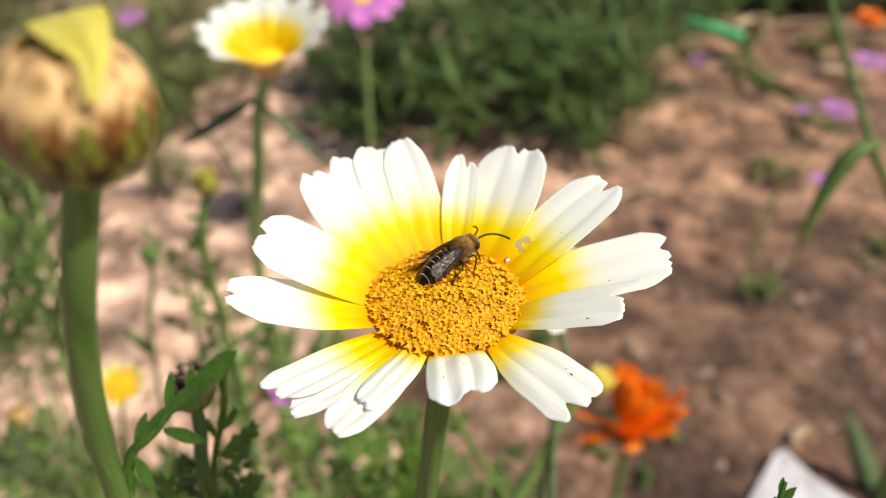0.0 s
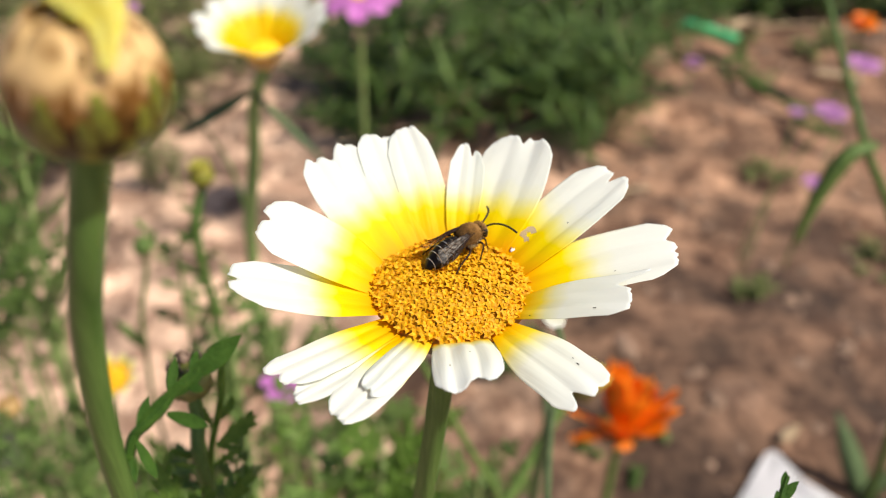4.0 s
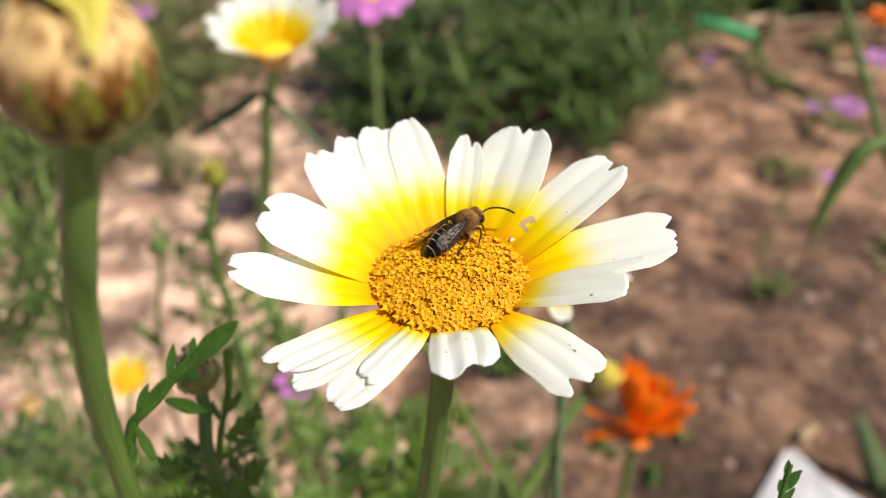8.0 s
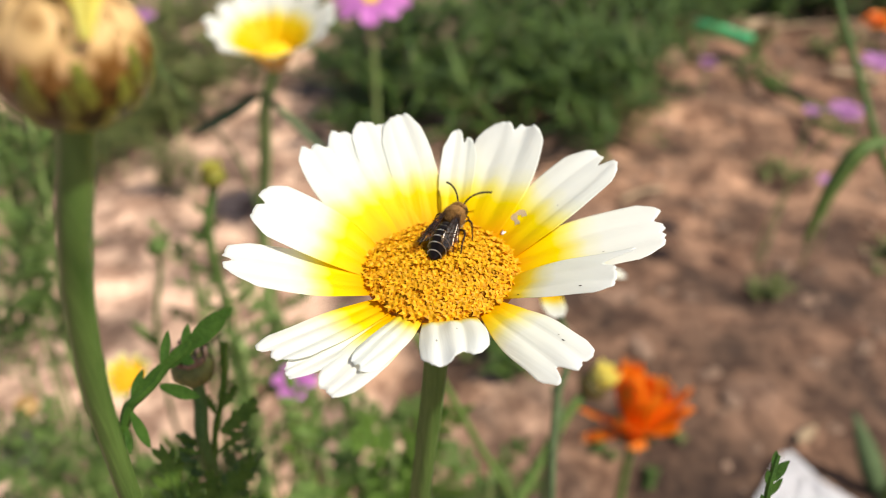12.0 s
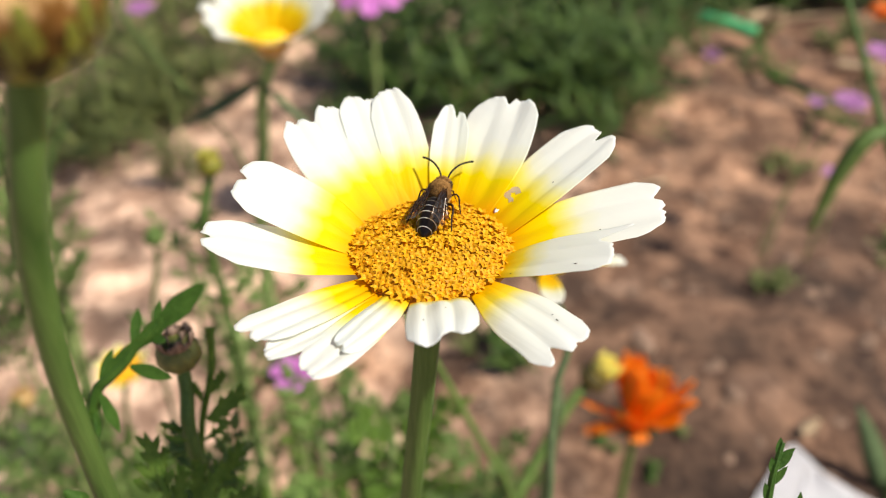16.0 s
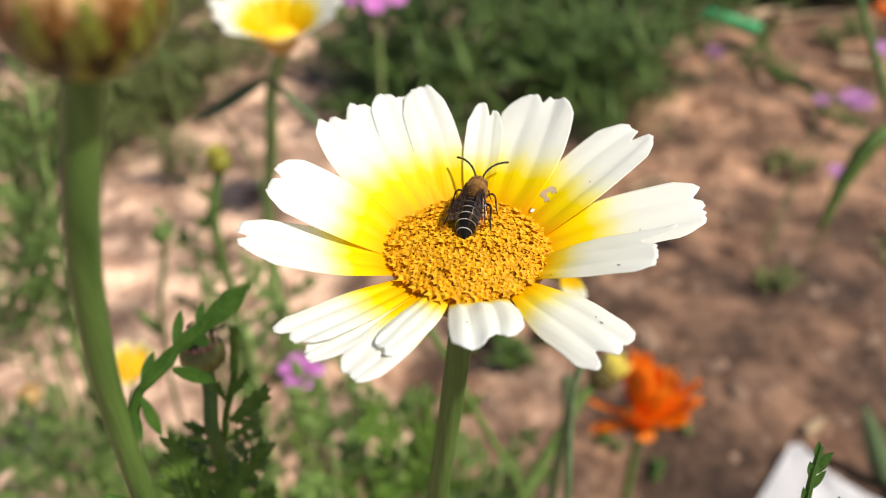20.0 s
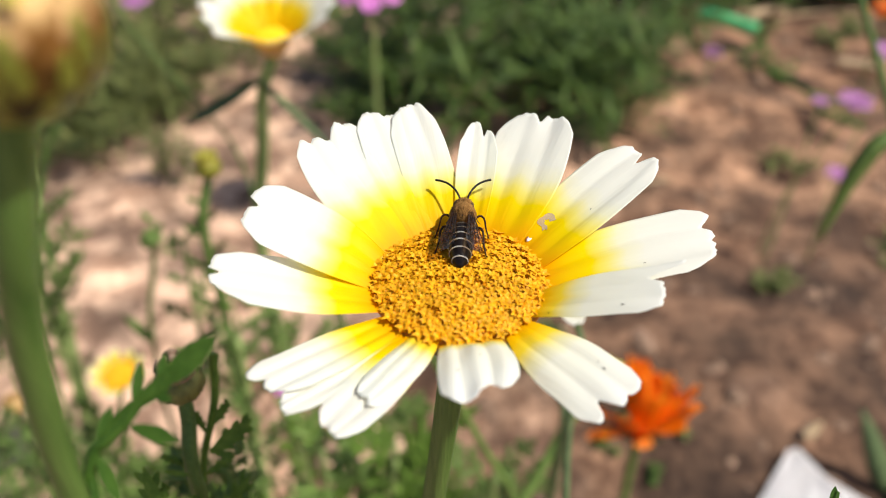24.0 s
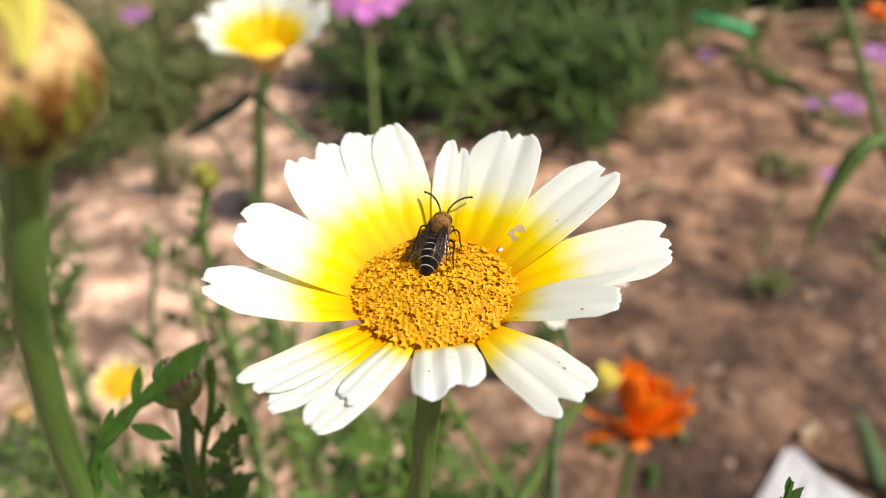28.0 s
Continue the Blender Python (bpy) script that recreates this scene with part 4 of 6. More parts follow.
def add_leaf(parent, pts, width, mat=None, label=""):
    """A long narrow leaf through the points, in the world."""
    base = parent.location
    line = smooth_line(pts, 6)
    bm = bmesh.new()
    rows = []
    for i, p in enumerate(line):
        s = i / (len(line) - 1)
        way = (line[min(i + 1, len(line) - 1)] - line[max(i - 1, 0)]).normalized()
        side = way.cross(Vector((0, -0.5, 0.86))).normalized()
        up = side.cross(way)
        w = width * 0.5 * max(0.05, math.sin(math.pi * (0.1 + 0.88 * s)) ** 0.7)
        q = p - base
        rows.append([bm.verts.new(v) for v in (q - side * w + up * w * 0.3, q + up * 0.0002, q + side * w + up * w * 0.3, q - up * 0.0004)])
    for a, b in zip(rows, rows[1:]):
        for k in range(4):
            bm.faces.new((a[k], a[(k + 1) % 4], b[(k + 1) % 4], b[k]))
    bm.faces.new(rows[0][::-1])
    bm.faces.new(rows[-1])
    return part("leaf", bm, mat or M_LEAF_GREY, parent, label)


back = simple_flower("crown_daisy", "white and yellow crown daisy cupped upward on a thin stem", "crown daisies", (-0.0809, 0.2634, 0.3823),
                     ((-0.0862, 0.258, 0.362), (-0.0905, 0.255, 0.33), (-0.097, 0.252, 0.29), (-0.10, 0.25, 0.15), (-0.10, 0.25, -0.012)), 0.0355, 14, 0.0058, (44, 34), 0.0075, M_PETAL_FAR, M_DISC_FAR, tilt=(10, 0), stem_r=0.0029, stem_mat=M_STALK, calyx_mat=M_BRACT, calyx=1.15)
add_leaf(back, ((-0.0873, 0.2570, 0.3655), (-0.1045, 0.2500, 0.3564), (-0.1222, 0.2439, 0.3484)), 0.0066, M_LEAF_DUSK)
add_leaf(back, ((-0.0868, 0.2564, 0.3647), (-0.0703, 0.2470, 0.3529), (-0.0539, 0.2377, 0.3411)), 0.0040, M_LEAF_DUSK)

simple_flower("crown_daisy", "half plucked white and yellow crown daisy low behind another", "crown daisies", (0.0240, 0.0660, 0.4146),
              ((0.0294, 0.0705, 0.3976), (0.0319, 0.0635, 0.3887), (0.0293, 0.0582, 0.3821), (0.0283, 0.053, 0.3754), (0.0274, 0.0386, 0.3572), (0.0275, 0.037, -0.012)), 0.0215, 12, 0.0027, (12, 4), 0.0052, petal_surface("small_daisy_petal", ((0.0, (0.9, 0.5, 0.0)), (0.35, (0.92, 0.6, 0.0)), (0.52, (0.92, 0.74, 0.05)), (0.66, (0.88, 0.87, 0.66)), (1.0, (0.88, 0.89, 0.86))), 0.0165), M_DISC_FAR,
              stem_r=0.0009, stem_mat=M_LEAF_DUSK, rays=((9.4, -6, -13, 0.0207, 0.0021), (-89, 22, 14, 0.0216, 0.0026), (60, 10, 0, 0.017, 0.0024), (130, 10, 0, 0.017, 0.0024)))

simple_flower("small_daisy", "small daisy with short pale-tipped petals and yellow disc", "", (-0.1534, 0.1800, 0.2538),
              ((-0.157, 0.180, 0.235), (-0.163, 0.18, 0.2), (-0.165, 0.18, -0.012)), 0.0138, 10, 0.0023, (34, 16), 0.0068, petal_surface("pale_petal", ((0.0, (0.92, 0.6, 0.0)), (0.3, (0.93, 0.7, 0.02)), (0.55, (0.9, 0.82, 0.3)), (1.0, (0.88, 0.87, 0.7))), 0.008), M_DISC_SMALL, notch=0.15, tilt=(12, 0))

# orange marigold, half closed: broad ragged petals (azimuth, foot radius, length, half width, slope at foot and tip), all in centimetres
def build_marigold():
    at = Vector((0.1185, 0.2500, 0.1330))
    ob = thing("marigold", "ragged bright orange marigold half closed on a green stem", "flower", "", at)
    rng = random.Random(8)
    lean = Matrix.Rotation(radians(-16), 4, "X")
    cup = ((250, 0.3, 4.0, 0.55, 70, 88), (225, 0.3, 4.5, 0.5, 68, 92), (205, 0.3, 4.0, 0.5, 66, 90), (278, 0.3, 3.4, 0.6, 62, 78), (300, 0.3, 3.7, 0.5, 60, 74), (100, 0.3, 4.4, 0.6, 70, 94), (140, 0.3, 4.8, 0.55, 74, 92), (160, 0.3, 4.3, 0.5, 68, 84), (60, 0.3, 3.6, 0.6, 62, 76), (188, 0.3, 3.8, 0.5, 72, 94))
    spread = ((330, 0.4, 3.5, 0.55, 40, 54), (346, 0.4, 3.2, 0.5, 34, 46), (10, 0.4, 4.0, 0.5, 36, 46), (356, 0.4, 3.5, 0.45, 24, 38), (25, 0.4, 3.4, 0.5, 46, 60), (42, 0.4, 3.6, 0.55, 44, 60), (312, 0.4, 2.7, 0.55, 38, 56), (196, 0.4, 3.0, 0.42, 4, -4), (206, 0.4, 2.7, 0.4, 12, 4))
    loose = ((172, 0.4, 3.2, 0.3, 30, 14), (250, 0.5, 2.5, 0.55, 34, 62), (275, 0.5, 2.3, 0.6, 28, 55), (300, 0.5, 2.5, 0.55, 34, 60), (225, 0.5, 2.6, 0.5, 36, 60), (335, 0.5, 2.5, 0.55, 20, 34), (268, 0.4, 1.0, 0.5, -10, -50), (265, 0.1, 3.5, 0.5, 84, 96), (130, 0.1, 4.0, 0.5, 84, 96), (20, 0.1, 3.7, 0.5, 76, 86))
    for az, r, L, W, e0, e1 in cup + spread + loose:
        me = ray_petal(1.08 * L, 1.2 * W, e0 + rng.uniform(-3, 3), e1 + rng.uniform(-3, 3), 0.22, ((rng.uniform(-0.7, -0.3), rng.uniform(0.08, 0.2)), (rng.uniform(-0.1, 0.2), rng.uniform(0.05, 0.16)), (rng.uniform(0.4, 0.8), rng.uniform(0.08, 0.2))), 0.06, rng.uniform(-18, 18), 0.02, 14, 14, 0.0, 0.35)
        p = part("petal", me, M_ORANGE, ob)
        p.matrix_basis = lean @ Matrix.Rotation(radians(az), 4, "Z") @ Matrix.Translation((r * CM, 0, 0))
    cal = loft(bmesh.new(), [(x * CM, r * CM, r * CM, 0) for x, r in ((-1.0, 0.25), (-0.7, 0.5), (-0.2, 0.62), (0.15, 0.55))], 12)
    bmesh.ops.rotate(cal, verts=cal.verts[:], matrix=Matrix.Rotation(radians(-90), 3, "Y"))
    part("calyx", cal, M_BRACT_LOW, ob, "yellow-green calyx")
    for k in range(9):
        a = radians(40 * k + 10)
        d = Vector((math.cos(a), math.sin(a), 0))
        part("sepal", blade(bmesh.new(), d * 0.0050 + Vector((0, 0, -0.006)), d * 0.8 + Vector((0, 0, 0.5)), Vector((0, 0, 1)), 0.013, 0.005, n=4), M_LEAF_PALE, ob)
    st = tube(bmesh.new(), [Vector(q) - at for q in ((0.1185, 0.25, 0.124), (0.1170, 0.246, 0.10), (0.1150, 0.238, 0.06), (0.114, 0.235, -0.012))], 0.0026, 0.003, 8, 5)
    part("stem", st, M_LEAF_GREY, ob)


build_marigold()
simple_flower("marigold", "small orange marigold far off over the soil", "", (0.5776, 0.9676, 0.1130),
              ((0.578, 0.968, 0.08), (0.58, 0.97, -0.012)), 0.024, 8, 0.0055, (20, 0), 0.006, M_ORANGE, M_ORANGE, 0.08, (0, 0), 0.002, 0.0018, tiers=2, step=34)

PINKS = [
    ((-0.076, 0.652, 0.263), ((-0.0758, 0.651, 0.2), (-0.076, 0.648, 0.137), (-0.078, 0.646, -0.012)), 0.038, "pink cosmos-like flower facing upward on a pale stem"),
    ((-0.3134, 0.6925, 0.2275), ((-0.31, 0.70, 0.15), (-0.30, 0.70, -0.012)), 0.018, "small mauve pink flower among olive foliage"),
    ((-0.40, 0.75, 0.262), ((-0.40, 0.75, 0.15), (-0.40, 0.75, -0.012)), 0.016, "small mauve pink flower among olive foliage"),
    ((0.3592, 0.5747, 0.1893), ((0.3531, 0.5799, 0.1563), (0.335, 0.60, 0.06), (0.33, 0.60, -0.012)), 0.019, "small mauve pink flower over bare soil"),
    ((0.3386, 0.5944, 0.1788), ((0.3386, 0.5944, 0.10), (0.33, 0.585, -0.012)), 0.010, "half opened mauve pink flower over bare soil"),
    ((0.3998, 0.6205, 0.2152), ((0.40, 0.625, 0.15), (0.41, 0.63, -0.012)), 0.020, "small mauve pink flower over bare soil"),
    ((0.3603, 0.9662, 0.0550), ((0.3563, 0.9622, 0.03), (0.3483, 0.9542, -0.012)), 0.017, "faded mauve flower on a short stalk"),
    ((0.3784, 0.5938, 0.1001), ((0.379, 0.594, 0.05), (0.38, 0.595, -0.012)), 0.014, "small mauve pink flower over bare soil"),
    ((-0.0695, 0.1681, 0.2649), ((-0.0705, 0.1701, 0.18), (-0.07, 0.20, -0.012)), 0.0125, "small mauve pink flower low among green leaves"),
]
for at, pts, r, label in PINKS:
    simple_flower("pink_flower", label, "pink flowers", at, pts, r if r > 0.03 else r * 0.85, 8 if r > 0.03 else 6, r * 0.26, (8, -34) if r > 0.03 else (20, -5), r * 0.2, M_PINK if r > 0.03 or at[1] < 0.3 else M_MAUVE, M_DISC_FAR if r > 0.03 else M_MAUVE, 0.08, (8, 0), None, 0.0023 if r > 0.03 else 0.0010, stem_mat=M_STALK)


def build_bud(name, label, group, at, stem_pts, r, mat, top_mat=None, stem_r=0.0012, tips=1.3, lean=0.0, tip_label="yellow petal tip", stem_mat=None):
    at = Vector(at)
    ob = thing(name, label, "flower bud", group, at)
    bm = bmesh.new()
    loft(bm, [(z * r, w * r, w * r, 0) for z, w in ((-0.85, 0.3), (-0.7, 0.65), (-0.3, 0.98), (0.15, 0.95), (0.5, 0.7), (0.68, 0.35), (0.7, 0.05))], 14)
    bmesh.ops.rotate(bm, verts=bm.verts[:], matrix=Matrix.Rotation(radians(-90), 3, "Y"))
    part("core", bm, mat, ob)
    for tier, (z, n) in enumerate(((-0.55, 9), (-0.2, 8), (0.1, 7))):
        for k in range(n):
            a = 2 * math.pi * (k + 0.5 * tier) / n
            d = Vector((math.cos(a), math.sin(a), 0))
            b = bmesh.new()
            blade(b, (d * 0.82 + Vector((0, 0, z))) * r, Vector((0, 0, 1)) - d * (0.15 + 0.35 * tier) + d * 0.25, d, 0.75 * r, 0.6 * r, 0.1 * r, n=4)
            part("bract", b, mat, ob)
    if top_mat:
        for k in range(18):
            a = 2 * math.pi * k / (12 if k < 12 else 6)
            d = Vector((math.cos(a), math.sin(a), 0))
            b = bmesh.new()
            blade(b, (d * (0.66 if k < 12 else 0.3) + Vector((0, 0, 0.45))) * r, Vector((0, 0, 1)) + d * 0.12, d, (tips - 0.22 if k % 2 else tips + 0.06) * r, 0.62 * r, n=5, point=1.2)
            part("petal_tip", b, top_mat, ob, tip_label)
    turn = Matrix.Rotation(radians(lean), 4, "Y")
    for p in ob.children:
        p.matrix_basis = turn
    st = bmesh.new()
    tube(st, [turn @ Vector((0, 0, -0.8 * r))] + [Vector(q) - at for q in stem_pts], stem_r, stem_r * 1.15, 8, 5)
    part("stem", st, stem_mat or M_STEM, ob)
    return ob


M_CLOSED = surface("closed_bract", (0.05, 0.065, 0.01), (0.15, 0.155, 0.032), 500, 0.5, 0.4, vary=0.25)
M_OLIVE_TIP = surface('olive_yellow_tip', (0.4, 0.36, 0.04), (0.55, 0.5, 0.1), 500, 0.5)
small_bud = build_bud("daisy_bud", "small yellow-green daisy bud on a leafy stem", "small buds", (-0.1014, 0.2079, 0.3510), ((-0.1033, 0.2058, 0.3410), (-0.1057, 0.2009, 0.3293), (-0.1038, 0.1958, 0.2863), (-0.104, 0.19, -0.012)), 0.0056, M_BRACT_LOW, M_OLIVE_TIP, 0.0019, 0.6)
for k, (x, y, z) in enumerate(((-0.1046, 0.2038, 0.3350), (-0.1054, 0.2018, 0.3280), (-0.1055, 0.2008, 0.3210), (-0.1053, 0.1998, 0.3120), (-0.1049, 0.1988, 0.3030), (-0.1044, 0.1978, 0.2940), (-0.1040, 0.1968, 0.2830))):
    q, ln = (1 if k % 2 else -1), 0.006 + 0.0012 * k
    add_leaf(small_bud, ((x, y, z), (x + q * ln * 0.5, y - 0.002, z + ln * 0.35), (x + q * ln, y - 0.003, z + ln * 0.9)), 0.0028, M_LEAF)
tiny = build_bud("daisy_bud", "tiny green daisy bud on a thin stem", "small buds", (-0.1468, 0.2345, 0.2912), ((-0.1476, 0.2339, 0.2786), (-0.1541, 0.2253, 0.2472), (-0.157, 0.225, -0.012)), 0.0052, M_LEAF_GREY)
add_leaf(tiny, ((-0.1555, 0.2250, 0.2300), (-0.1610, 0.2256, 0.2380), (-0.1690, 0.2270, 0.2480)), 0.0052, M_LEAF_GREY)
build_bud("daisy_bud", "brownish daisy bud low among leaves", "small buds", (-0.2124, 0.1848, 0.228), ((-0.213, 0.184, 0.2), (-0.214, 0.184, -0.012)), 0.0062, M_BRACT)
build_bud("daisy_bud", "pale yellow opening bud beside an orange marigold", "small buds", (0.0733, 0.1942, 0.2370), ((0.0671, 0.1901, 0.2319), (0.0626, 0.1871, 0.2282), (0.0534, 0.1774, 0.2159), (0.0416, 0.1642, 0.1993), (0.0346, 0.1562, 0.1893), (0.02, 0.15, -0.012)), 0.0080, surface("opening_bract", (0.06, 0.045, 0.008), (0.15, 0.11, 0.022), 500, 0.5, 0.4, vary=0.25), M_PALE_YELLOW, 0.0025, 1.15, 34, stem_mat=M_LEAF_GREY)
closed = build_bud("daisy_bud", "closed brownish daisy bud among feathery leaves", "small buds", (-0.0434, 0.0151, 0.4356), ((-0.0428, 0.0128, 0.4280), (-0.0427, 0.0100, 0.4237), (-0.0419, 0.00772, 0.4144), (-0.039, -0.002, -0.012)), 0.00395, M_CLOSED, surface("faded_floret", (0.15, 0.095, 0.06), (0.3, 0.2, 0.15), 900, 0.7, vary=0.25), 0.00123, 0.62, tip_label="faded brown floret")


def sprig(name, label, pts, leaves, length, width, mat, seed, stem_r=0.0009, group="leafy sprigs", first=0.25, reach=0.022, sub=True, stem_mat=None):
    """A leafy shoot: a stalk through the points (top first, world) with divided leaves set round it."""
    rng = random.Random(seed)
    base = Vector(pts[-1])
    ob = thing(name, label, "plant", group, base)
    line = smooth_line([Vector(p) - base for p in pts], 10)
    st = bmesh.new()
    tube(st, [Vector(p) - base for p in pts], stem_r * 0.7, stem_r * 1.2, 7, 5)
    part("stem", st, stem_mat or M_STEM, ob)
    for k in range(leaves):
        i = int(first * k / leaves * (len(line) - 1))
        a = k * 2.4 + rng.uniform(-0.4, 0.4)
        d = Vector((math.cos(a), math.sin(a) * 0.8, 0))
        r = reach * rng.uniform(0.7, 1.2)
        p = line[i]
        mid, tip = p + d * r * 0.5 + Vector((0, 0, r * 0.45)), p + d * r * 0.9 + Vector((0, 0, r * rng.uniform(0.5, 1.15)))
        up = (Vector((0, -0.35, 1)) - d * 0.4).normalized()
        bm = bmesh.new()
        feather(bm, (p, mid, tip), up, 8, length * r / reach, width * r / reach, stem_r * 0.4, rng, sub)
        part("leaf", bm, mat, ob)
    return ob


lobed_leaf(closed, ((-0.0396, 0.0214, 0.4352), (-0.0397, 0.0173, 0.4281), (-0.0415, 0.0127, 0.4205), (-0.0421, 0.00906, 0.4133)), 0.00078, M_LEAF_NEAR,
           (((-0.0396, 0.0108, 0.4229), (-0.0324, 0.0138, 0.4283), 0.00307), ((-0.0399, 0.0113, 0.4235), (-0.0354, 0.01018, 0.4225), 0.00138), ((-0.0405, 0.00906, 0.4196), (-0.0355, 0.01063, 0.4230), 0.00126),
            ((-0.0394, 0.0145, 0.4258), (-0.0367, 0.0163, 0.4298), 0.00160), ((-0.0399, 0.0209, 0.4321), (-0.0391, 0.0218, 0.4350), 0.00140), ((-0.0410, 0.0139, 0.4242), (-0.0430, 0.0162, 0.4273), 0.00134)), "toothed dark green leaf")
lobed_leaf(closed, ((-0.0421, 0.00906, 0.4173), (-0.0443, 0.00996, 0.4212), (-0.0476, 0.00996, 0.4231)), 0.00056, M_LEAF_NEAR,
           (((-0.0428, 0.01018, 0.4208), (-0.0472, 0.00996, 0.4225), 0.00126), ((-0.0426, 0.00750, 0.4214), (-0.0463, 0.00716, 0.4230), 0.00114)), "small narrow leaf")
lobed_leaf(closed, ((-0.0419, 0.00772, 0.4038), (-0.0431, 0.00179, 0.4094), (-0.0437, -0.0021, 0.4175), (-0.0459, 0.00157, 0.4229)), 0.00067, M_LEAF_NEAR,
           (((-0.0437, -0.0021, 0.4175), (-0.0477, 0.00481, 0.4276), 0.00311), ((-0.0460, 0.00011, 0.4203), (-0.0492, 0.00134, 0.4236), 0.00171), ((-0.0466, -0.0018, 0.4197), (-0.0488, -0.0009, 0.4226), 0.00169),
            ((-0.0459, 0.00157, 0.4202), (-0.0445, 0.00392, 0.4248), 0.00172), ((-0.0433, -0.0017, 0.4144), (-0.0418, 0.00280, 0.4215), 0.00225), ((-0.0446, -0.0026, 0.4150), (-0.0493, -0.0028, 0.4173), 0.00201)), "toothed dark green leaf")
lobed_leaf(closed, ((-0.0419, 0.00772, 0.4016), (-0.0408, 0.00034, 0.4083), (-0.0387, 0.00436, 0.4122)), 0.00067, M_LEAF_NEAR,
           (((-0.0408, 0.00034, 0.4114), (-0.0405, 0.00571, 0.4194), 0.00283), ((-0.0392, 0.00481, 0.4110), (-0.0335, 0.01007, 0.4187), 0.00236), ((-0.0375, 0.00705, 0.4136), (-0.0352, 0.00783, 0.4161), 0.00161),
            ((-0.0403, -0.0004, 0.4124), (-0.0360, 0.00470, 0.4198), 0.00208), ((-0.0387, 0.00257, 0.4085), (-0.0314, 0.00459, 0.4123), 0.00215)), "toothed dark green leaf")

for n, (x, y, z, reach) in enumerate(((-0.047, 0.018, 0.396, 0.013),)):
    sprig("daisy_shoot", "green feathery daisy foliage close beneath the flowers", ((x, y, z), (x + 0.001, y, z - 0.03), (x + 0.003, y + 0.003, 0.2), (x, y + 0.004, -0.012)), 6, reach * 0.34, reach * 0.13, M_LEAF_PALE, 80 + n, 0.0008, "daisy shoots", 0.2, reach, n % 2 == 0)

shoot = thing("leaf_shoot", "upright toothed green leaf shoot with pointed side leaves", "plant", "", (0.0552, -0.0100, -0.012))
bm = bmesh.new()
tube(bm, [Vector(p) - shoot.location for p in ((0.0497, -0.0164, 0.4268), (0.0494, -0.0160, 0.3970), (0.0552, -0.0100, -0.012))], 0.0008, 0.0012, 8, 5)
part("stem", bm, M_STEM, shoot)
rib = [Vector(p) - shoot.location for p in ((0.0484, -0.0167, 0.4281), (0.0456, -0.0170, 0.4364), (0.0459, -0.0140, 0.4423), (0.0472, -0.0110, 0.4462))]
bm = bmesh.new()
tube(bm, rib, 0.0006, 0.0004, 7, 6)
line = smooth_line(rib, 8)
for s, side, ln, ang in ((9, 1, 0.0040, 22), (12, -1, 0.0038, 18), (15, 1, 0.0042, 26), (18, 1, 0.0040, 30), (20, 1, 0.0036, 36), (17, -1, 0.0030, 22), (21, -1, 0.0032, 12)):
    way = (line[min(s + 2, len(line) - 1)] - line[s]).normalized()
    d = way * math.cos(radians(ang)) + way.cross(Vector((0, -0.8, 0.6))).normalized() * side * math.sin(radians(ang))
    blade(bm, line[s], d, (0, -0.8, 0.6), ln * 0.8, 0.0011, 0.0001, 0.1, 7, 0.9)
part("leaf", bm, M_LEAF, shoot, "slender toothed leaf", False)
for k, (foot, tip, wd) in enumerate((((0.0495, -0.0180, 0.4334), (0.0498, -0.0149, 0.4408), 0.00235), ((0.0530, -0.0180, 0.4340), (0.0538, -0.0163, 0.4392), 0.00210), ((0.0543, -0.0180, 0.4334), (0.0596, -0.0159, 0.4396), 0.00260), ((0.0530, -0.0180, 0.4321), (0.0573, -0.0180, 0.4370), 0.00260))):
    bm = bmesh.new()
    f, g = Vector(foot) - shoot.location, Vector(tip) - shoot.location
    tube(bm, (Vector((0.0497, -0.0164, 0.4261)) - shoot.location, (f + Vector((0.0497, -0.0164, 0.4261)) - shoot.location) * 0.5, f), 0.0007, 0.0006, 6, 4)
    blade(bm, f, g - f, (0, -0.8, 0.6), (g - f).length, wd, 0.00014, 0.0, 9)
    part("leaf", bm, M_LEAF, shoot, "pointed oval leaf", False)


# ---- foliage farther off: top of the shoot, leaf count, reach ----
LOW_SHOOTS = [
    ((-0.16, 0.175, 0.175), 9, 0.03), ((-0.13, 0.17, 0.17), 9, 0.028), ((-0.085, 0.215, 0.265), 7, 0.022),
    ((-0.075, 0.215, 0.235), 8, 0.025), ((-0.062, 0.19, 0.185), 8, 0.025), ((-0.035, 0.195, 0.205), 9, 0.025),
    ((-0.03, 0.18, 0.165), 9, 0.025), ((-0.01, 0.18, 0.15), 8, 0.022), ((0.012, 0.19, 0.15), 8, 0.022),
    ((0.04, 0.2, 0.14), 7, 0.02), ((-0.05, 0.17, 0.15), 8, 0.024), ((-0.09, 0.17, 0.155), 9, 0.026),
    ((-0.05, 0.125, 0.275), 6, 0.024),
]
MIDDLE_SHOOTS = [
    ((-0.022, 0.13, 0.262), 6, 0.024), ((0.02, 0.14, 0.24), 6, 0.02), ((-0.14, 0.145, 0.165), 10, 0.035),
    ((-0.105, 0.14, 0.15), 10, 0.032), ((-0.075, 0.14, 0.14), 10, 0.032), ((-0.045, 0.14, 0.14), 10, 0.03),
    ((-0.02, 0.15, 0.125), 9, 0.028), ((0.01, 0.155, 0.12), 9, 0.026), ((0.045, 0.165, 0.12), 8, 0.024),
    ((-0.025, 0.165, 0.225), 7, 0.02), ((-0.118, 0.205, 0.315), 7, 0.016), ((-0.112, 0.2, 0.275), 7, 0.018),
]
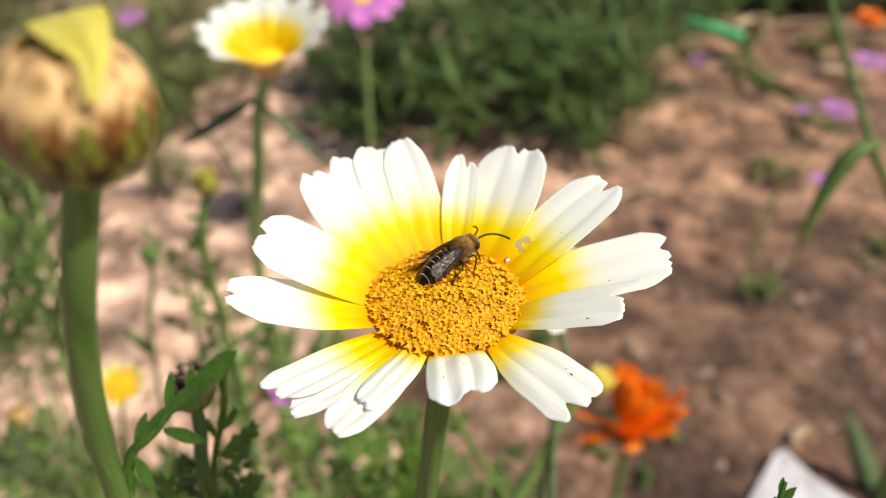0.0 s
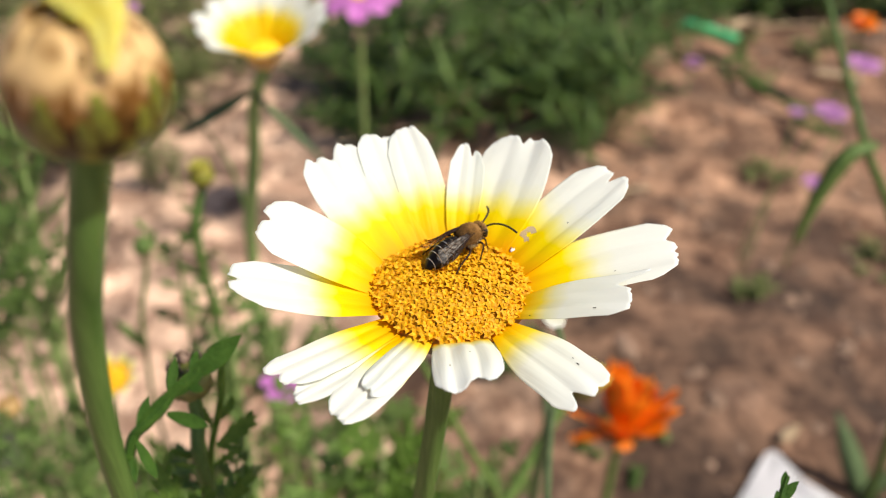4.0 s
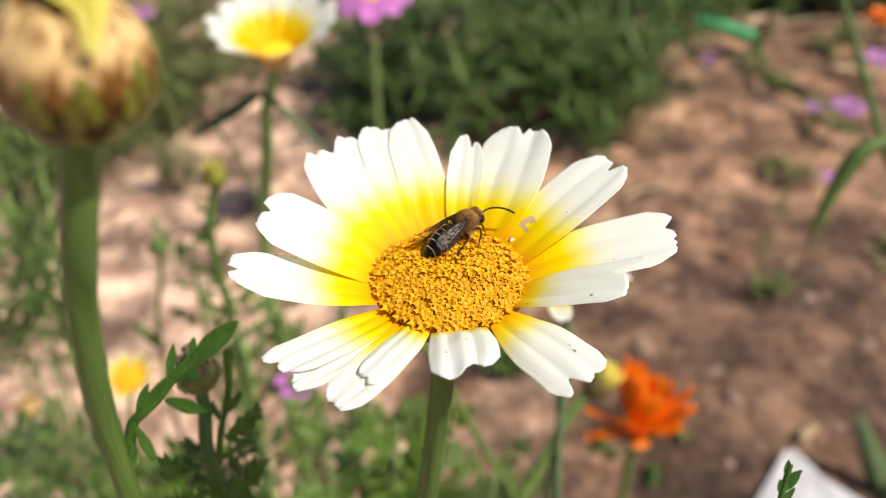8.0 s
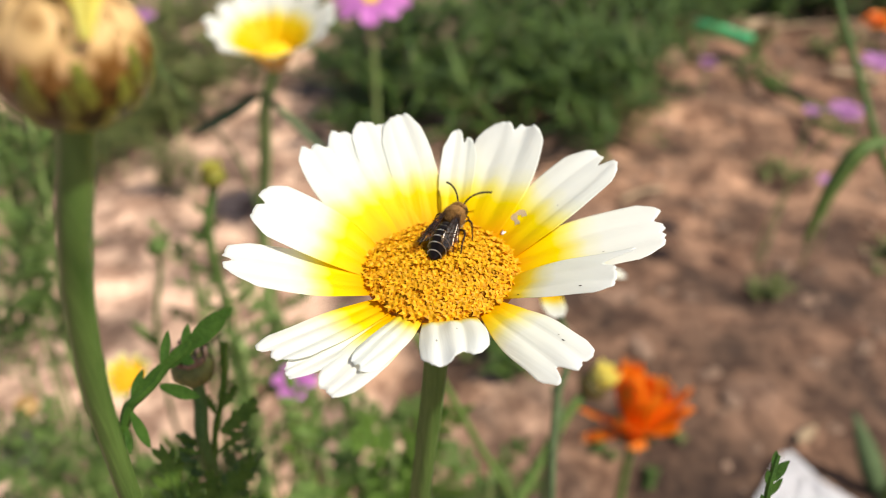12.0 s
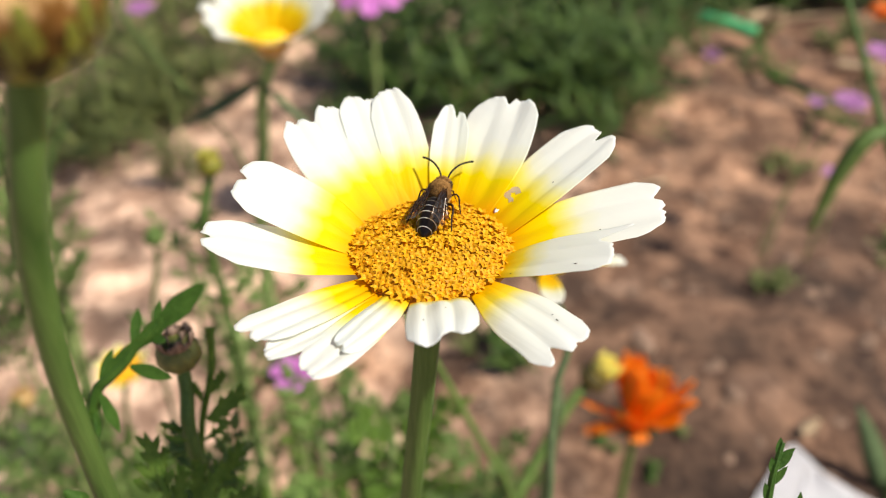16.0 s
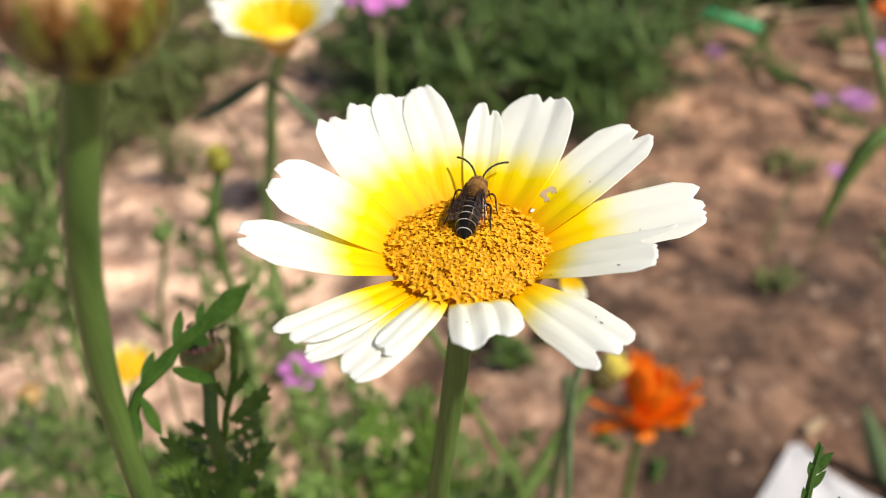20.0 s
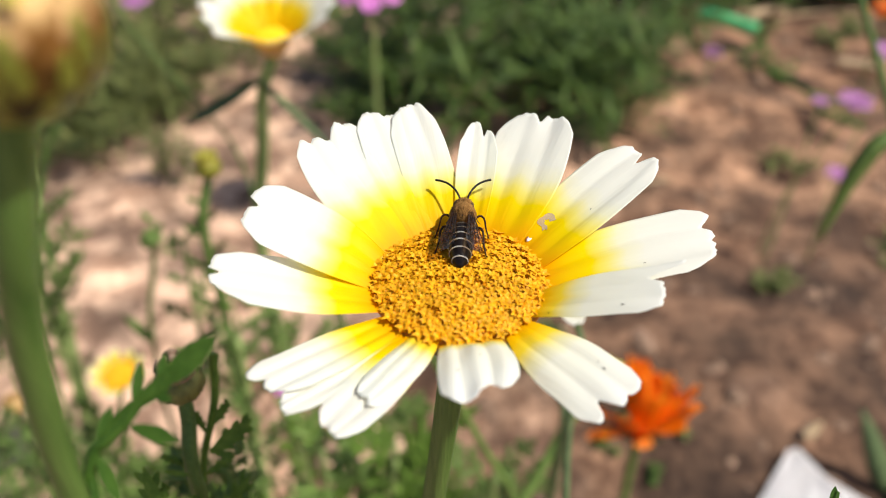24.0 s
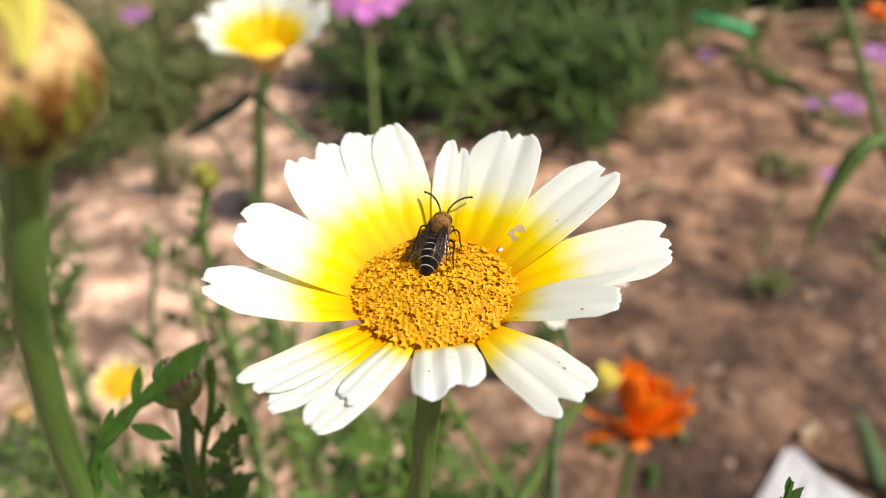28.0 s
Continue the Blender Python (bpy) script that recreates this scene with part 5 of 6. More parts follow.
for n, (top, leaves, reach) in enumerate(LOW_SHOOTS + MIDDLE_SHOOTS):
    x, y, z = top
    rr = random.Random(100 + n)
    sprig("daisy_shoot", "blurred grey-green feathery daisy foliage", (top, (x + rr.uniform(-0.004, 0.004), y, z * 0.8), (x + rr.uniform(-0.01, 0.01), y + 0.005, z * 0.4), (x, y + 0.005, -0.012)),
          leaves, reach * 0.4, reach * 0.135, (M_LEAF_PALE, M_LEAF_NEAR, M_LEAF_GREY)[n % 3], 40 + n, 0.0015, "daisy shoots", 0.5, reach * 1.12, True, M_STALK)

# taller open shoots on pale stalks, soil showing between them: top, foot shift, leaf count, reach, share of the stalk in leaf
TALL_SHOOTS = [
    ((-0.2125, 0.278, 0.3491), (0.0085, -0.1), 22, 0.021, 0.62, 0.0019), ((-0.227, 0.26, 0.33), (0.012, -0.06), 19, 0.021, 0.5, 0.0012), ((-0.209, 0.2202, 0.3078), (-0.012, -0.02), 16, 0.0224, 0.3, 0.001),
    ((-0.1945, 0.2276, 0.2845), (-0.008, -0.03), 14, 0.0182, 0.2, 0.0009), ((-0.2129, 0.2036, 0.2866), (0.004, -0.02), 16, 0.0238, 0.3, 0.001), ((-0.1721, 0.151, 0.2513), (0.004, 0.0), 10, 0.0154, 0.3, 0.0009),
    ((-0.1593, 0.1476, 0.2466), (-0.004, 0.0), 9, 0.0143, 0.3, 0.0009),
]
OPEN_SHOOTS = [
    ((-0.1925, 0.1556, 0.2413), (0.006, 0.0), 11, 0.0165, 0.35, 0.0009), ((-0.1995, 0.1487, 0.2488), (0.0, 0.0), 11, 0.0165, 0.35, 0.001), ((-0.1733, 0.1334, 0.245), (-0.006, 0.0), 11, 0.0154, 0.3, 0.0009),
    ((-0.1478, 0.1375, 0.2336), (0.004, 0.0), 10, 0.0143, 0.3, 0.0009), ((-0.1597, 0.1313, 0.2421), (0.003, 0.0), 10, 0.0143, 0.3, 0.0009), ((-0.0934, 0.1774, 0.2835), (0.002, -0.02), 10, 0.0132, 0.35, 0.0024),
    ((-0.0737, 0.1317, 0.2734), (0.0, 0.0), 10, 0.0143, 0.3, 0.001),
]
EDGE_SHOOTS = [
    ((-0.185, 0.125, 0.236), (0.0, 0.0), 11, 0.0165, 0.3, 0.0009), ((-0.206, 0.13, 0.24), (0.0, 0.0), 11, 0.0165, 0.3, 0.0009), ((-0.1986, 0.2145, 0.2678), (0.006, -0.02), 9, 0.018, 0.2, 0.0009),
    ((-0.2156, 0.1975, 0.2627), (0.004, -0.02), 9, 0.018, 0.25, 0.0009), ((-0.2193, 0.2684, 0.3046), (-0.006, -0.03), 10, 0.018, 0.25, 0.001), ((-0.2343, 0.2793, 0.3187), (0.004, -0.03), 10, 0.018, 0.3, 0.001),
]
for n, (top, (dx, dy), leaves, reach, share, thick) in enumerate(TALL_SHOOTS + OPEN_SHOOTS + EDGE_SHOOTS):
    x, y, z = top
    sprig("daisy_shoot", "feathery pale green daisy shoot standing over soil", (top, (x + dx * 0.15, y + dy * 0.2, z * 0.82), (x + dx * 0.6, y + dy * 0.6, z * 0.45), (x + dx, y + dy, -0.012)),
          leaves, reach * 0.34, reach * 0.085, M_LEAF_PALE if n % 3 else M_LEAF_GREY, 140 + n, thick, "daisy shoots", share, reach, True, M_STALK)


def tuft(name, label, centre, n, radius, height, width, mat, seed, lean=0.9, category="plant", group=""):
    """A dense tuft of narrow leaves on many thin stalks, spreading from the ground."""
    rng = random.Random(seed)
    cx, cy = centre
    ob = thing(name, label, category, group, (cx, cy, ground_height(cx, cy) - 0.004))
    stalks, leaves = bmesh.new(), bmesh.new()
    for k in range(max(6, n // 11)):
        a, r = rng.uniform(0, 6.283), radius * math.sqrt(rng.random())
        foot = Vector((r * math.cos(a) * 0.45, r * math.sin(a) * 0.45, 0))
        top = Vector((r * math.cos(a), r * math.sin(a), height * rng.uniform(0.5, 1.0) * (1 - 0.45 * (r / radius) ** 2)))
        mid = (foot + top) * 0.5 + Vector((0, 0, height * 0.15))
        tube(stalks, (foot, mid, top), width * 0.22, width * 0.1, 4, 3)
        line = smooth_line((foot, mid, top), 5)
        for j in range(14):
            p = line[rng.randrange(2, len(line))]
            b = rng.uniform(0, 6.283)
            d = Vector((math.cos(b) * lean, math.sin(b) * lean, rng.uniform(-0.15, 0.9)))
            blade(leaves, p, d, Vector((0, 0, 1)), height * rng.uniform(0.18, 0.5), width * rng.uniform(0.6, 1.2), n=3, bend=rng.uniform(-0.35, 0.1))
    tagged(part("brush", stalks, mat, ob), kind="stuff")
    tagged(part("foliage", leaves, mat, ob), kind="stuff")
    return ob


for n, (x, y, count, r, h) in enumerate(((0.055, 0.93, 800, 0.235, 0.20), (0.19, 1.02, 420, 0.17, 0.19), (0.21, 0.86, 130, 0.08, 0.12), (-0.105, 0.87, 190, 0.08, 0.09), (-0.115, 1.03, 260, 0.11, 0.12), (0.30, 1.36, 380, 0.15, 0.16), (0.44, 1.335, 260, 0.09, 0.10), (0.56, 1.325, 260, 0.09, 0.10), (0.68, 1.34, 260, 0.09, 0.11), (0.80, 1.335, 260, 0.09, 0.10), (0.92, 1.34, 260, 0.09, 0.11))):
    tuft("bush", "loose green bush of narrow leaves on bare soil", (x, y), count, r, h, 0.0068, M_BUSH, 1 + n, category="bush", group="green bushes")
for n, (x, y, r, h) in enumerate(((-0.55, 1.10, 0.20, 0.14), (-0.38, 1.05, 0.16, 0.14), (-0.72, 1.25, 0.2, 0.16), (-0.27, 1.25, 0.12, 0.12), (-0.50, 0.80, 0.12, 0.11), (-0.42, 0.90, 0.10, 0.12), (-0.62, 0.7, 0.12, 0.1))):
    tuft("weed", "olive green weeds blurred in the distance", (x, y), 420, r, h, 0.005, M_OLIVE, 10 + n, group="olive weeds")
for n, (x, y, r, h) in enumerate(((0.412, 0.79, 0.045, 0.03), (0.32, 0.535, 0.04, 0.022), (0.5, 0.62, 0.05, 0.03), (0.46, 1.02, 0.06, 0.04), (0.035, 0.45, 0.04, 0.02), (0.6, 1.35, 0.1, 0.06), (0.17, 0.36, 0.03, 0.02))):
    tuft("seedling", "small green seedling tuft on the soil", (x, y), 90, r, h, 0.005, M_OLIVE, 30 + n, group="seedlings")

for n, (x, y, r, h) in enumerate(((0.593, 1.130, 0.045, 0.035), (0.660, 1.164, 0.05, 0.04), (0.517, 1.195, 0.03, 0.025))):
    tuft("weed", "olive green weed low on the soil", (x, y), 90, r, h, 0.005, M_OLIVE, 60 + n, group="olive weeds")
for n, (x, y) in enumerate(((0.446, 1.274), (0.364, 1.278))):
    tuft("bush", "loose green bush of narrow leaves on bare soil", (x, y), 260, 0.08, 0.09, 0.0068, M_BUSH, 70 + n, category="bush", group="green bushes")
for n, (x, y) in enumerate(((0.162, 0.313), (0.128, 0.340))):
    tuft("seedling", "small dark green seedling on the soil", (x, y), 50, 0.012, 0.014, 0.004, M_BUSH, 80 + n, group="seedlings")
tuft("weed", "grey-green low weed on bare soil", (-0.335, 0.715), 60, 0.05, 0.085, 0.004, M_OLIVE, 56, group="olive weeds")
tuft("weed", "dark green low weed under the daisy", (0.066, 0.445), 130, 0.04, 0.035, 0.006, M_BUSH, 55)

# tall stalk with a long drooping leaf
tall = thing("tall_stalk", "tall thin green stalk with a long drooping leaf", "plant", "", (0.29, 0.22, -0.012))
bm = bmesh.new()
tube(bm, [Vector(p) - tall.location for p in ((0.176, 0.315, 0.43), (0.1838, 0.2939, 0.3987), (0.1959, 0.2674, 0.3648), (0.2039, 0.25, 0.3426), (0.2190, 0.243, 0.318), (0.25, 0.235, 0.26), (0.29, 0.22, -0.012))], 0.0014, 0.0024, 8, 6)
part("stem", bm, M_STEM, tall)
add_leaf(tall, ((0.2080, 0.2505, 0.3456), (0.1945, 0.2464, 0.3431), (0.1850, 0.2425, 0.3272), (0.1774, 0.2376, 0.2938)), 0.0085, M_LEAF_GREY, "long narrow drooping leaf")

for label, pts, r in (("pale green upright stalk at the weeds' edge", ((-0.2370, 0.3150, 0.395), (-0.2383, 0.3103, 0.38), (-0.2439, 0.2915, 0.31), (-0.245, 0.29, -0.012)), 0.0021),
                      ("green stalk leaning behind the daisy", ((-0.0200, 0.1139, 0.368), (-0.0078, 0.1139, 0.3416), (0.0114, 0.1141, 0.2928), (0.026, 0.1123, 0.2578), (0.034, 0.112, -0.012)), 0.0014),
                      ("dark green upright stalk with a pointed tip", ((0.0462, 0.1515, 0.2825), (0.0468, 0.1490, 0.2780), (0.0473, 0.1434, 0.2718), (0.0457, 0.1409, 0.240), (0.0444, 0.14, -0.012)), 0.0023),
                      ("thin grey-green stalk leaning over the soil", ((-0.1700, 0.3120, 0.392), (-0.1684, 0.3103, 0.38), (-0.1412, 0.2959, 0.3467), (-0.115, 0.29, 0.31), (-0.103, 0.275, 0.25), (-0.102, 0.27, -0.012)), 0.0009)):
    bm = bmesh.new()
    base = Vector(pts[-1])
    tube(bm, [Vector(p) - base for p in pts], r * 0.9, r, 8, 6)
    ob = new("stalk", mesh_from("stalk", bm, M_LEAF_DUSK if label.startswith("dark") else M_LEAF_GREY))
    ob.location = base
    tagged(ob, label, "stalk")

# green strip, and the stalk that trails down from it
strip = thing("green_strip", "bright green flat strip caught on a stalk", "strip", "", (0.3814, 1.1133, 0.0408))
bm = bmesh.new()
tube(bm, ((0.0, 0.012, 0.006), (0.03, -0.01, 0.004), (0.078, -0.038, -0.006)), 0.010, 0.011, 8, 5)
for v in bm.verts:
    v.co.y *= 0.6
part("band", bm, M_GREEN_STRIP, strip)
bm = bmesh.new()
tube(bm, [Vector(p) - strip.location for p in ((0.4612, 1.1056, 0.0350), (0.4639, 1.0604, 0.0260), (0.4432, 0.9808, 0.0240), (0.4763, 0.9111, 0.0260), (0.4771, 0.8342, 0.0300))], 0.0042, 0.0030, 6, 5)
part("stalk", bm, M_LEAF, strip)
for p, d in (((0.4420, 0.9821, 0.0260), (0.35, -0.7, -0.02)), ((0.4743, 0.9114, 0.0260), (0.4, -0.5, 0.0)), ((0.4813, 0.8561, 0.0260), (0.3, -0.4, 0.0)), ((0.4695, 1.0716, 0.0260), (-0.5, -0.5, 0.0))):
    bm = bmesh.new()
    blade(bm, Vector(p) - strip.location, d, (0, -0.4, 0.9), 0.062, 0.014)
    part("leaf", bm, M_LEAF, strip)

# crumpled paper on the soil: two folded flaps
paper = thing("paper_scrap", "crumpled white paper scrap lying on the soil", "paper", "", (0.268, 0.332, 0.0))
for seed, foot, along_, across_ in ((2.2, (0.003, 0, 0.010), (-0.066, -0.084, 0.0), (0.125, -0.010, -0.002)), (5.7, (0.012, -0.026, 0.012), (-0.040, -0.060, 0.0), (0.120, 0.004, -0.002))):
    bm, grid, n = bmesh.new(), [], 10
    for j in range(n + 1):
        row = []
        for i in range(n + 1):
            u, v = i / n, j / n
            p = Vector(foot) + Vector(along_) * u + Vector(across_) * v * (0.06 + 0.94 * u)
            p.z += 0.005 * noise.noise((u * 1.7, v * 1.7, seed)) + 0.002 * noise.noise((u * 5, v * 5, seed))
            row.append(bm.verts.new(p))
        grid.append(row)
    for j in range(n):
        for i in range(n):
            bm.faces.new((grid[j][i], grid[j][i + 1], grid[j + 1][i + 1], grid[j + 1][i]))
    bmesh.ops.solidify(bm, geom=bm.faces[:], thickness=0.0008)
    part("flap", bm, M_PAPER, paper)
# broad dark leaf beside it, and dry straws
broad = thing("broad_leaf_plant", "dark green broad-leaved seedling on shaded soil", "plant", "", (0.3405, 0.2993, -0.0040))
for dx, dy, dz, length, w in ((-0.0273, 0.0337, 0.0629, 0.0765, 0.0185), (0.6, 0.2, 0.6, 0.05, 0.016), (0.3, -0.6, 0.5, 0.045, 0.015)):
    part("leaf", blade(bmesh.new(), (0, 0, 0), (dx, dy, dz), (0, -0.8, 0.4), length, w, n=8), M_LEAF_DUSK, broad)
scrap = new("dry_leaf", mesh_from("dry_leaf", blade(bmesh.new(), (0, 0, 0), (0.8, 0.5, 0.12), (0, -0.3, 1), 0.020, 0.012, 0.001, 0.3, 8), M_STRAW))
scrap.location = (0.2865, 0.3442, 0.0100)
tagged(scrap, "dry tan curled leaf scrap on the soil", "leaf")
for n, (a, b) in enumerate((((0.53, 1.24, 0.010), (0.72, 1.27, 0.014)), ((0.60, 1.05, 0.008), (0.71, 1.08, 0.010)), ((-0.3, 0.6, 0.006), (-0.22, 0.57, 0.008)), ((0.2, 0.7, 0.008), (0.26, 0.73, 0.007)), ((0.488, 1.216, 0.012), (0.565, 1.251, 0.014)), ((0.570, 1.042, 0.012), (0.631, 1.012, 0.012)))):
    a, b = Vector(a), Vector(b)
    bm = bmesh.new()
    tube(bm, (Vector(), (b - a) * 0.5 + Vector((0, 0.004, 0.002)), b - a), 0.0032 if n < 4 else 0.009, 0.002 if n < 4 else 0.007, 6, 4)
    a.z += ground_height(a.x, a.y)
    ob = new("straw", mesh_from("straw", bm, M_STRAW))
    ob.location = a
    tagged(ob, "dry pale straw lying on the soil", "straw", "straws")


# ---- the bee ----
def limb(name, pts, r0, r1, mat, parent, label=""):
    bm = bmesh.new()
    tube(bm, [Vector(p) * CM for p in pts], r0 * CM, r1 * CM, 7, 4)
    return part(name, bm, mat, parent, label)


def wing(length, width, mat, parent, name="wing"):
    """A thin wing along local -x with a rounded end, veins raised on it."""
    bm = bmesh.new()
    rows, n, m = [], 14, 6
    for i in range(n + 1):
        s = i / n
        w = width * (0.22 + 0.78 * math.sin(math.pi * min(1, s * 0.55 + 0.02))) * (1 if s < 0.8 else math.sqrt(max(0.01, 1 - ((s - 0.8) / 0.2) ** 2)))
        rows.append([bm.verts.new(((-length * s) * CM, (v * w + 0.12 * width * s) * CM, 0.012 * math.sin(6 * s) * CM)) for v in (j / m for j in range(m + 1))])
    for a, b in zip(rows, rows[1:]):
        for j in range(m):
            bm.faces.new((a[j], a[j + 1], b[j + 1], b[j]))
    bmesh.ops.solidify(bm, geom=bm.faces[:], thickness=0.00002)
    ob = part(name, bm, mat, parent)
    veins = bmesh.new()
    for k, (v0, v1, end) in enumerate(((0.02, 0.03, 0.95), (0.3, 0.25, 0.75), (0.6, 0.55, 0.7), (0.9, 0.8, 0.6))):
        pts = []
        for i in range(5):
            s = end * i / 4
            w = width * (0.22 + 0.78 * math.sin(math.pi * min(1, s * 0.55 + 0.02)))
            pts.append(Vector((-length * s, (v0 + (v1 - v0) * s) * w + 0.12 * width * s, 0.012 * math.sin(6 * s) + 0.004)) * CM)
        tube(veins, pts, 0.006 * CM, 0.004 * CM, 5, 3)
    for s, va, vb in ((0.5, 0.03, 0.28), (0.62, 0.03, 0.5), (0.4, 0.28, 0.58), (0.55, 0.28, 0.8)):
        w = width * (0.22 + 0.78 * math.sin(math.pi * min(1, s * 0.55 + 0.02)))
        tube(veins, [Vector((-length * s, va * w + 0.12 * width * s, 0.004)) * CM, Vector((-length * (s + 0.05), vb * w + 0.12 * width * s, 0.004)) * CM], 0.005 * CM, 0.004 * CM, 5)
    part("veins", veins, M_LEG, ob)
    return ob


def fur(parent, name, centre, radii, count, length, mat, seed, low=-0.3, front=1.1):
    rng = random.Random(seed)
    bm = bmesh.new()
    c, r = Vector(centre), Vector(radii)
    for _ in range(count):
        while True:
            d = Vector((rng.gauss(0, 1), rng.gauss(0, 1), rng.gauss(0, 1))).normalized()
            if d.z > low and d.x < front:
                break
        p = c + Vector((d.x * r.x, d.y * r.y, d.z * r.z))
        way = (Vector((d.x / r.x, d.y / r.y, d.z / r.z)).normalized() + Vector((rng.gauss(-0.2, 0.3), rng.gauss(0, 0.3), rng.gauss(0, 0.3)))).normalized()
        side = way.orthogonal().normalized() * 0.006
        other = way.cross(side)
        tip = bm.verts.new((p + way * length * rng.uniform(0.6, 1.2)) * CM)
        a, b, e = (bm.verts.new((p + o) * CM) for o in (side, -0.5 * side + 0.87 * other, -0.5 * side - 0.87 * other))
        for f in ((a, b, tip), (b, e, tip), (e, a, tip)):
            bm.faces.new(f)
    return tagged(part(name, bm, mat, parent), kind="stuff")


def build_bee():
    bee = thing("bee", "brown furry bee with pale banded black abdomen on the daisy", "bee")
    # abdomen behind the middle, dark, in overlapping rings, each with a thin pale hair band at its edge
    prof = [(-0.60, 0.008, 0.008), (-0.585, 0.04, 0.036), (-0.52, 0.092, 0.082), (-0.43, 0.126, 0.126), (-0.32, 0.144, 0.150), (-0.20, 0.146, 0.154), (-0.09, 0.132, 0.136), (-0.01, 0.098, 0.09), (0.02, 0.05, 0.05)]
    def size(x):
        xs = [p[0] for p in prof]
        return np.interp(x, xs, [p[1] for p in prof]), np.interp(x, xs, [p[2] for p in prof])
    def sag(x):
        return 0.015 - 0.10 * (x / 0.6) ** 2
    edges = (-0.515, -0.425, -0.335, -0.245, -0.155, -0.07)
    rows = []
    for k in range(63):
        x = -0.60 + 0.62 * k / 62
        ry, rz = size(x)
        ahead = [e for e in edges if e <= x]
        lift = 1.0 + 0.045 * max(0.0, 1 - (x - ahead[-1]) / 0.09) if ahead else 1.0
        rows.append((x * CM, ry * lift * CM, rz * lift * CM, sag(x) * CM))
    abdomen = part("abdomen", loft(bmesh.new(), rows, 22), M_BEE_DARK, bee, "glossy black abdomen")
    # front bands get a dimmer colour for the wings' dimming over them
    for n, x in enumerate(edges):
        wide = 0.0050 if n < 3 else 0.0030
        rr = []
        for dx, g in ((-wide, 1.0), (-wide * 0.8, 1.068), (wide * 0.5, 1.068), (wide, 1.02)):
            ry, rz = size(x + dx)
            rr.append(((x + dx) * CM, ry * g * CM, rz * g * CM, sag(x + dx) * CM))
        part("band", loft(bmesh.new(), rr, 22), M_BEE_BAND if n < 4 else M_BEE_DIM, abdomen, "pale hair band" if n < 4 else "dim brownish band")
    part("thorax", egg(bmesh.new(), (0.145 * CM, 0, 0.05 * CM), 0.17 * CM, 0.135 * CM, 0.135 * CM), M_BEE_SKIN, bee)
    fur(bee, "thorax_fur", (0.145, 0, 0.05), (0.17, 0.135, 0.135), 3600, 0.040, M_BEE_FUR, 1)
    fur(bee, "side_fur", (0.16, 0, -0.01), (0.15, 0.125, 0.10), 900, 0.05, M_BEE_PALE, 2, -1.0)
    head = part("head", egg(bmesh.new(), (0.355 * CM, 0, 0.02 * CM), 0.075 * CM, 0.118 * CM, 0.105 * CM), M_BEE_DARK, bee)
    fur(bee, "head_fur", (0.345, 0, 0.035), (0.075, 0.10, 0.095), 800, 0.038, M_BEE_FUR, 3)
    fur(bee, "face_fur", (0.375, 0, -0.01), (0.06, 0.08, 0.08), 300, 0.04, M_BEE_PALE, 4, -1.0)
    antennae = []
    for s in (-1, 1):
        part("eye", egg(bmesh.new(), (0.365 * CM, s * 0.098 * CM, 0.02 * CM), 0.045 * CM, 0.032 * CM, 0.075 * CM), M_WASP, head)
        feeler = limb("antenna", ((0, 0, 0), (0.05, s * 0.02, 0.045), (0.13, s * 0.07, 0.085), (0.22, s * 0.15, 0.10), (0.29, s * 0.24, 0.09), (0.325, s * 0.30, 0.075)), 0.0125, 0.0145, M_WASP, bee)
        antennae.append((feeler, s))
        w = wing(0.66, 0.20, M_WING, bee, "forewing")
        w.matrix_basis = pose(0.13 * CM, s * 0.118 * CM, 0.145 * CM, -s * 24, -7, -s * 15) @ Matrix.Diagonal((1, -s, 1, 1))
        w = wing(0.44, 0.15, M_WING, bee, "hindwing")
        w.matrix_basis = pose(0.06 * CM, s * 0.128 * CM, 0.115 * CM, -s * 16, -6, -s * 23) @ Matrix.Diagonal((1, -s, 1, 1))
        for name, pts, r0, r1 in (("front_leg", ((0.24, s * 0.08, -0.05), (0.31, s * 0.135, -0.02), (0.33, s * 0.16, -0.12), (0.35, s * 0.17, -0.18)), 0.016, 0.007),
                                  ("middle_leg", ((0.15, s * 0.10, -0.05), (0.20, s * 0.225, 0.02), (0.11, s * 0.29, -0.12), (0.03, s * 0.33, -0.21)), 0.017, 0.007),
                                  ("hind_leg", ((0.04, s * 0.09, -0.05), (-0.02, s * 0.23, 0.01), (-0.22, s * 0.27, -0.07), (-0.42, s * 0.33, -0.19)), 0.020, 0.008)):
            leg = limb(name, pts, r0, r1, M_LEG, bee)
            limb("foot", (pts[-1], (pts[-1][0] - 0.03, pts[-1][1] + s * 0.02, pts[-1][2] - 0.012), (pts[-1][0] - 0.06, pts[-1][1] + s * 0.045, pts[-1][2] - 0.015)), r1 * 0.8, r1 * 0.5, M_LEG, leg)
    return bee, antennae


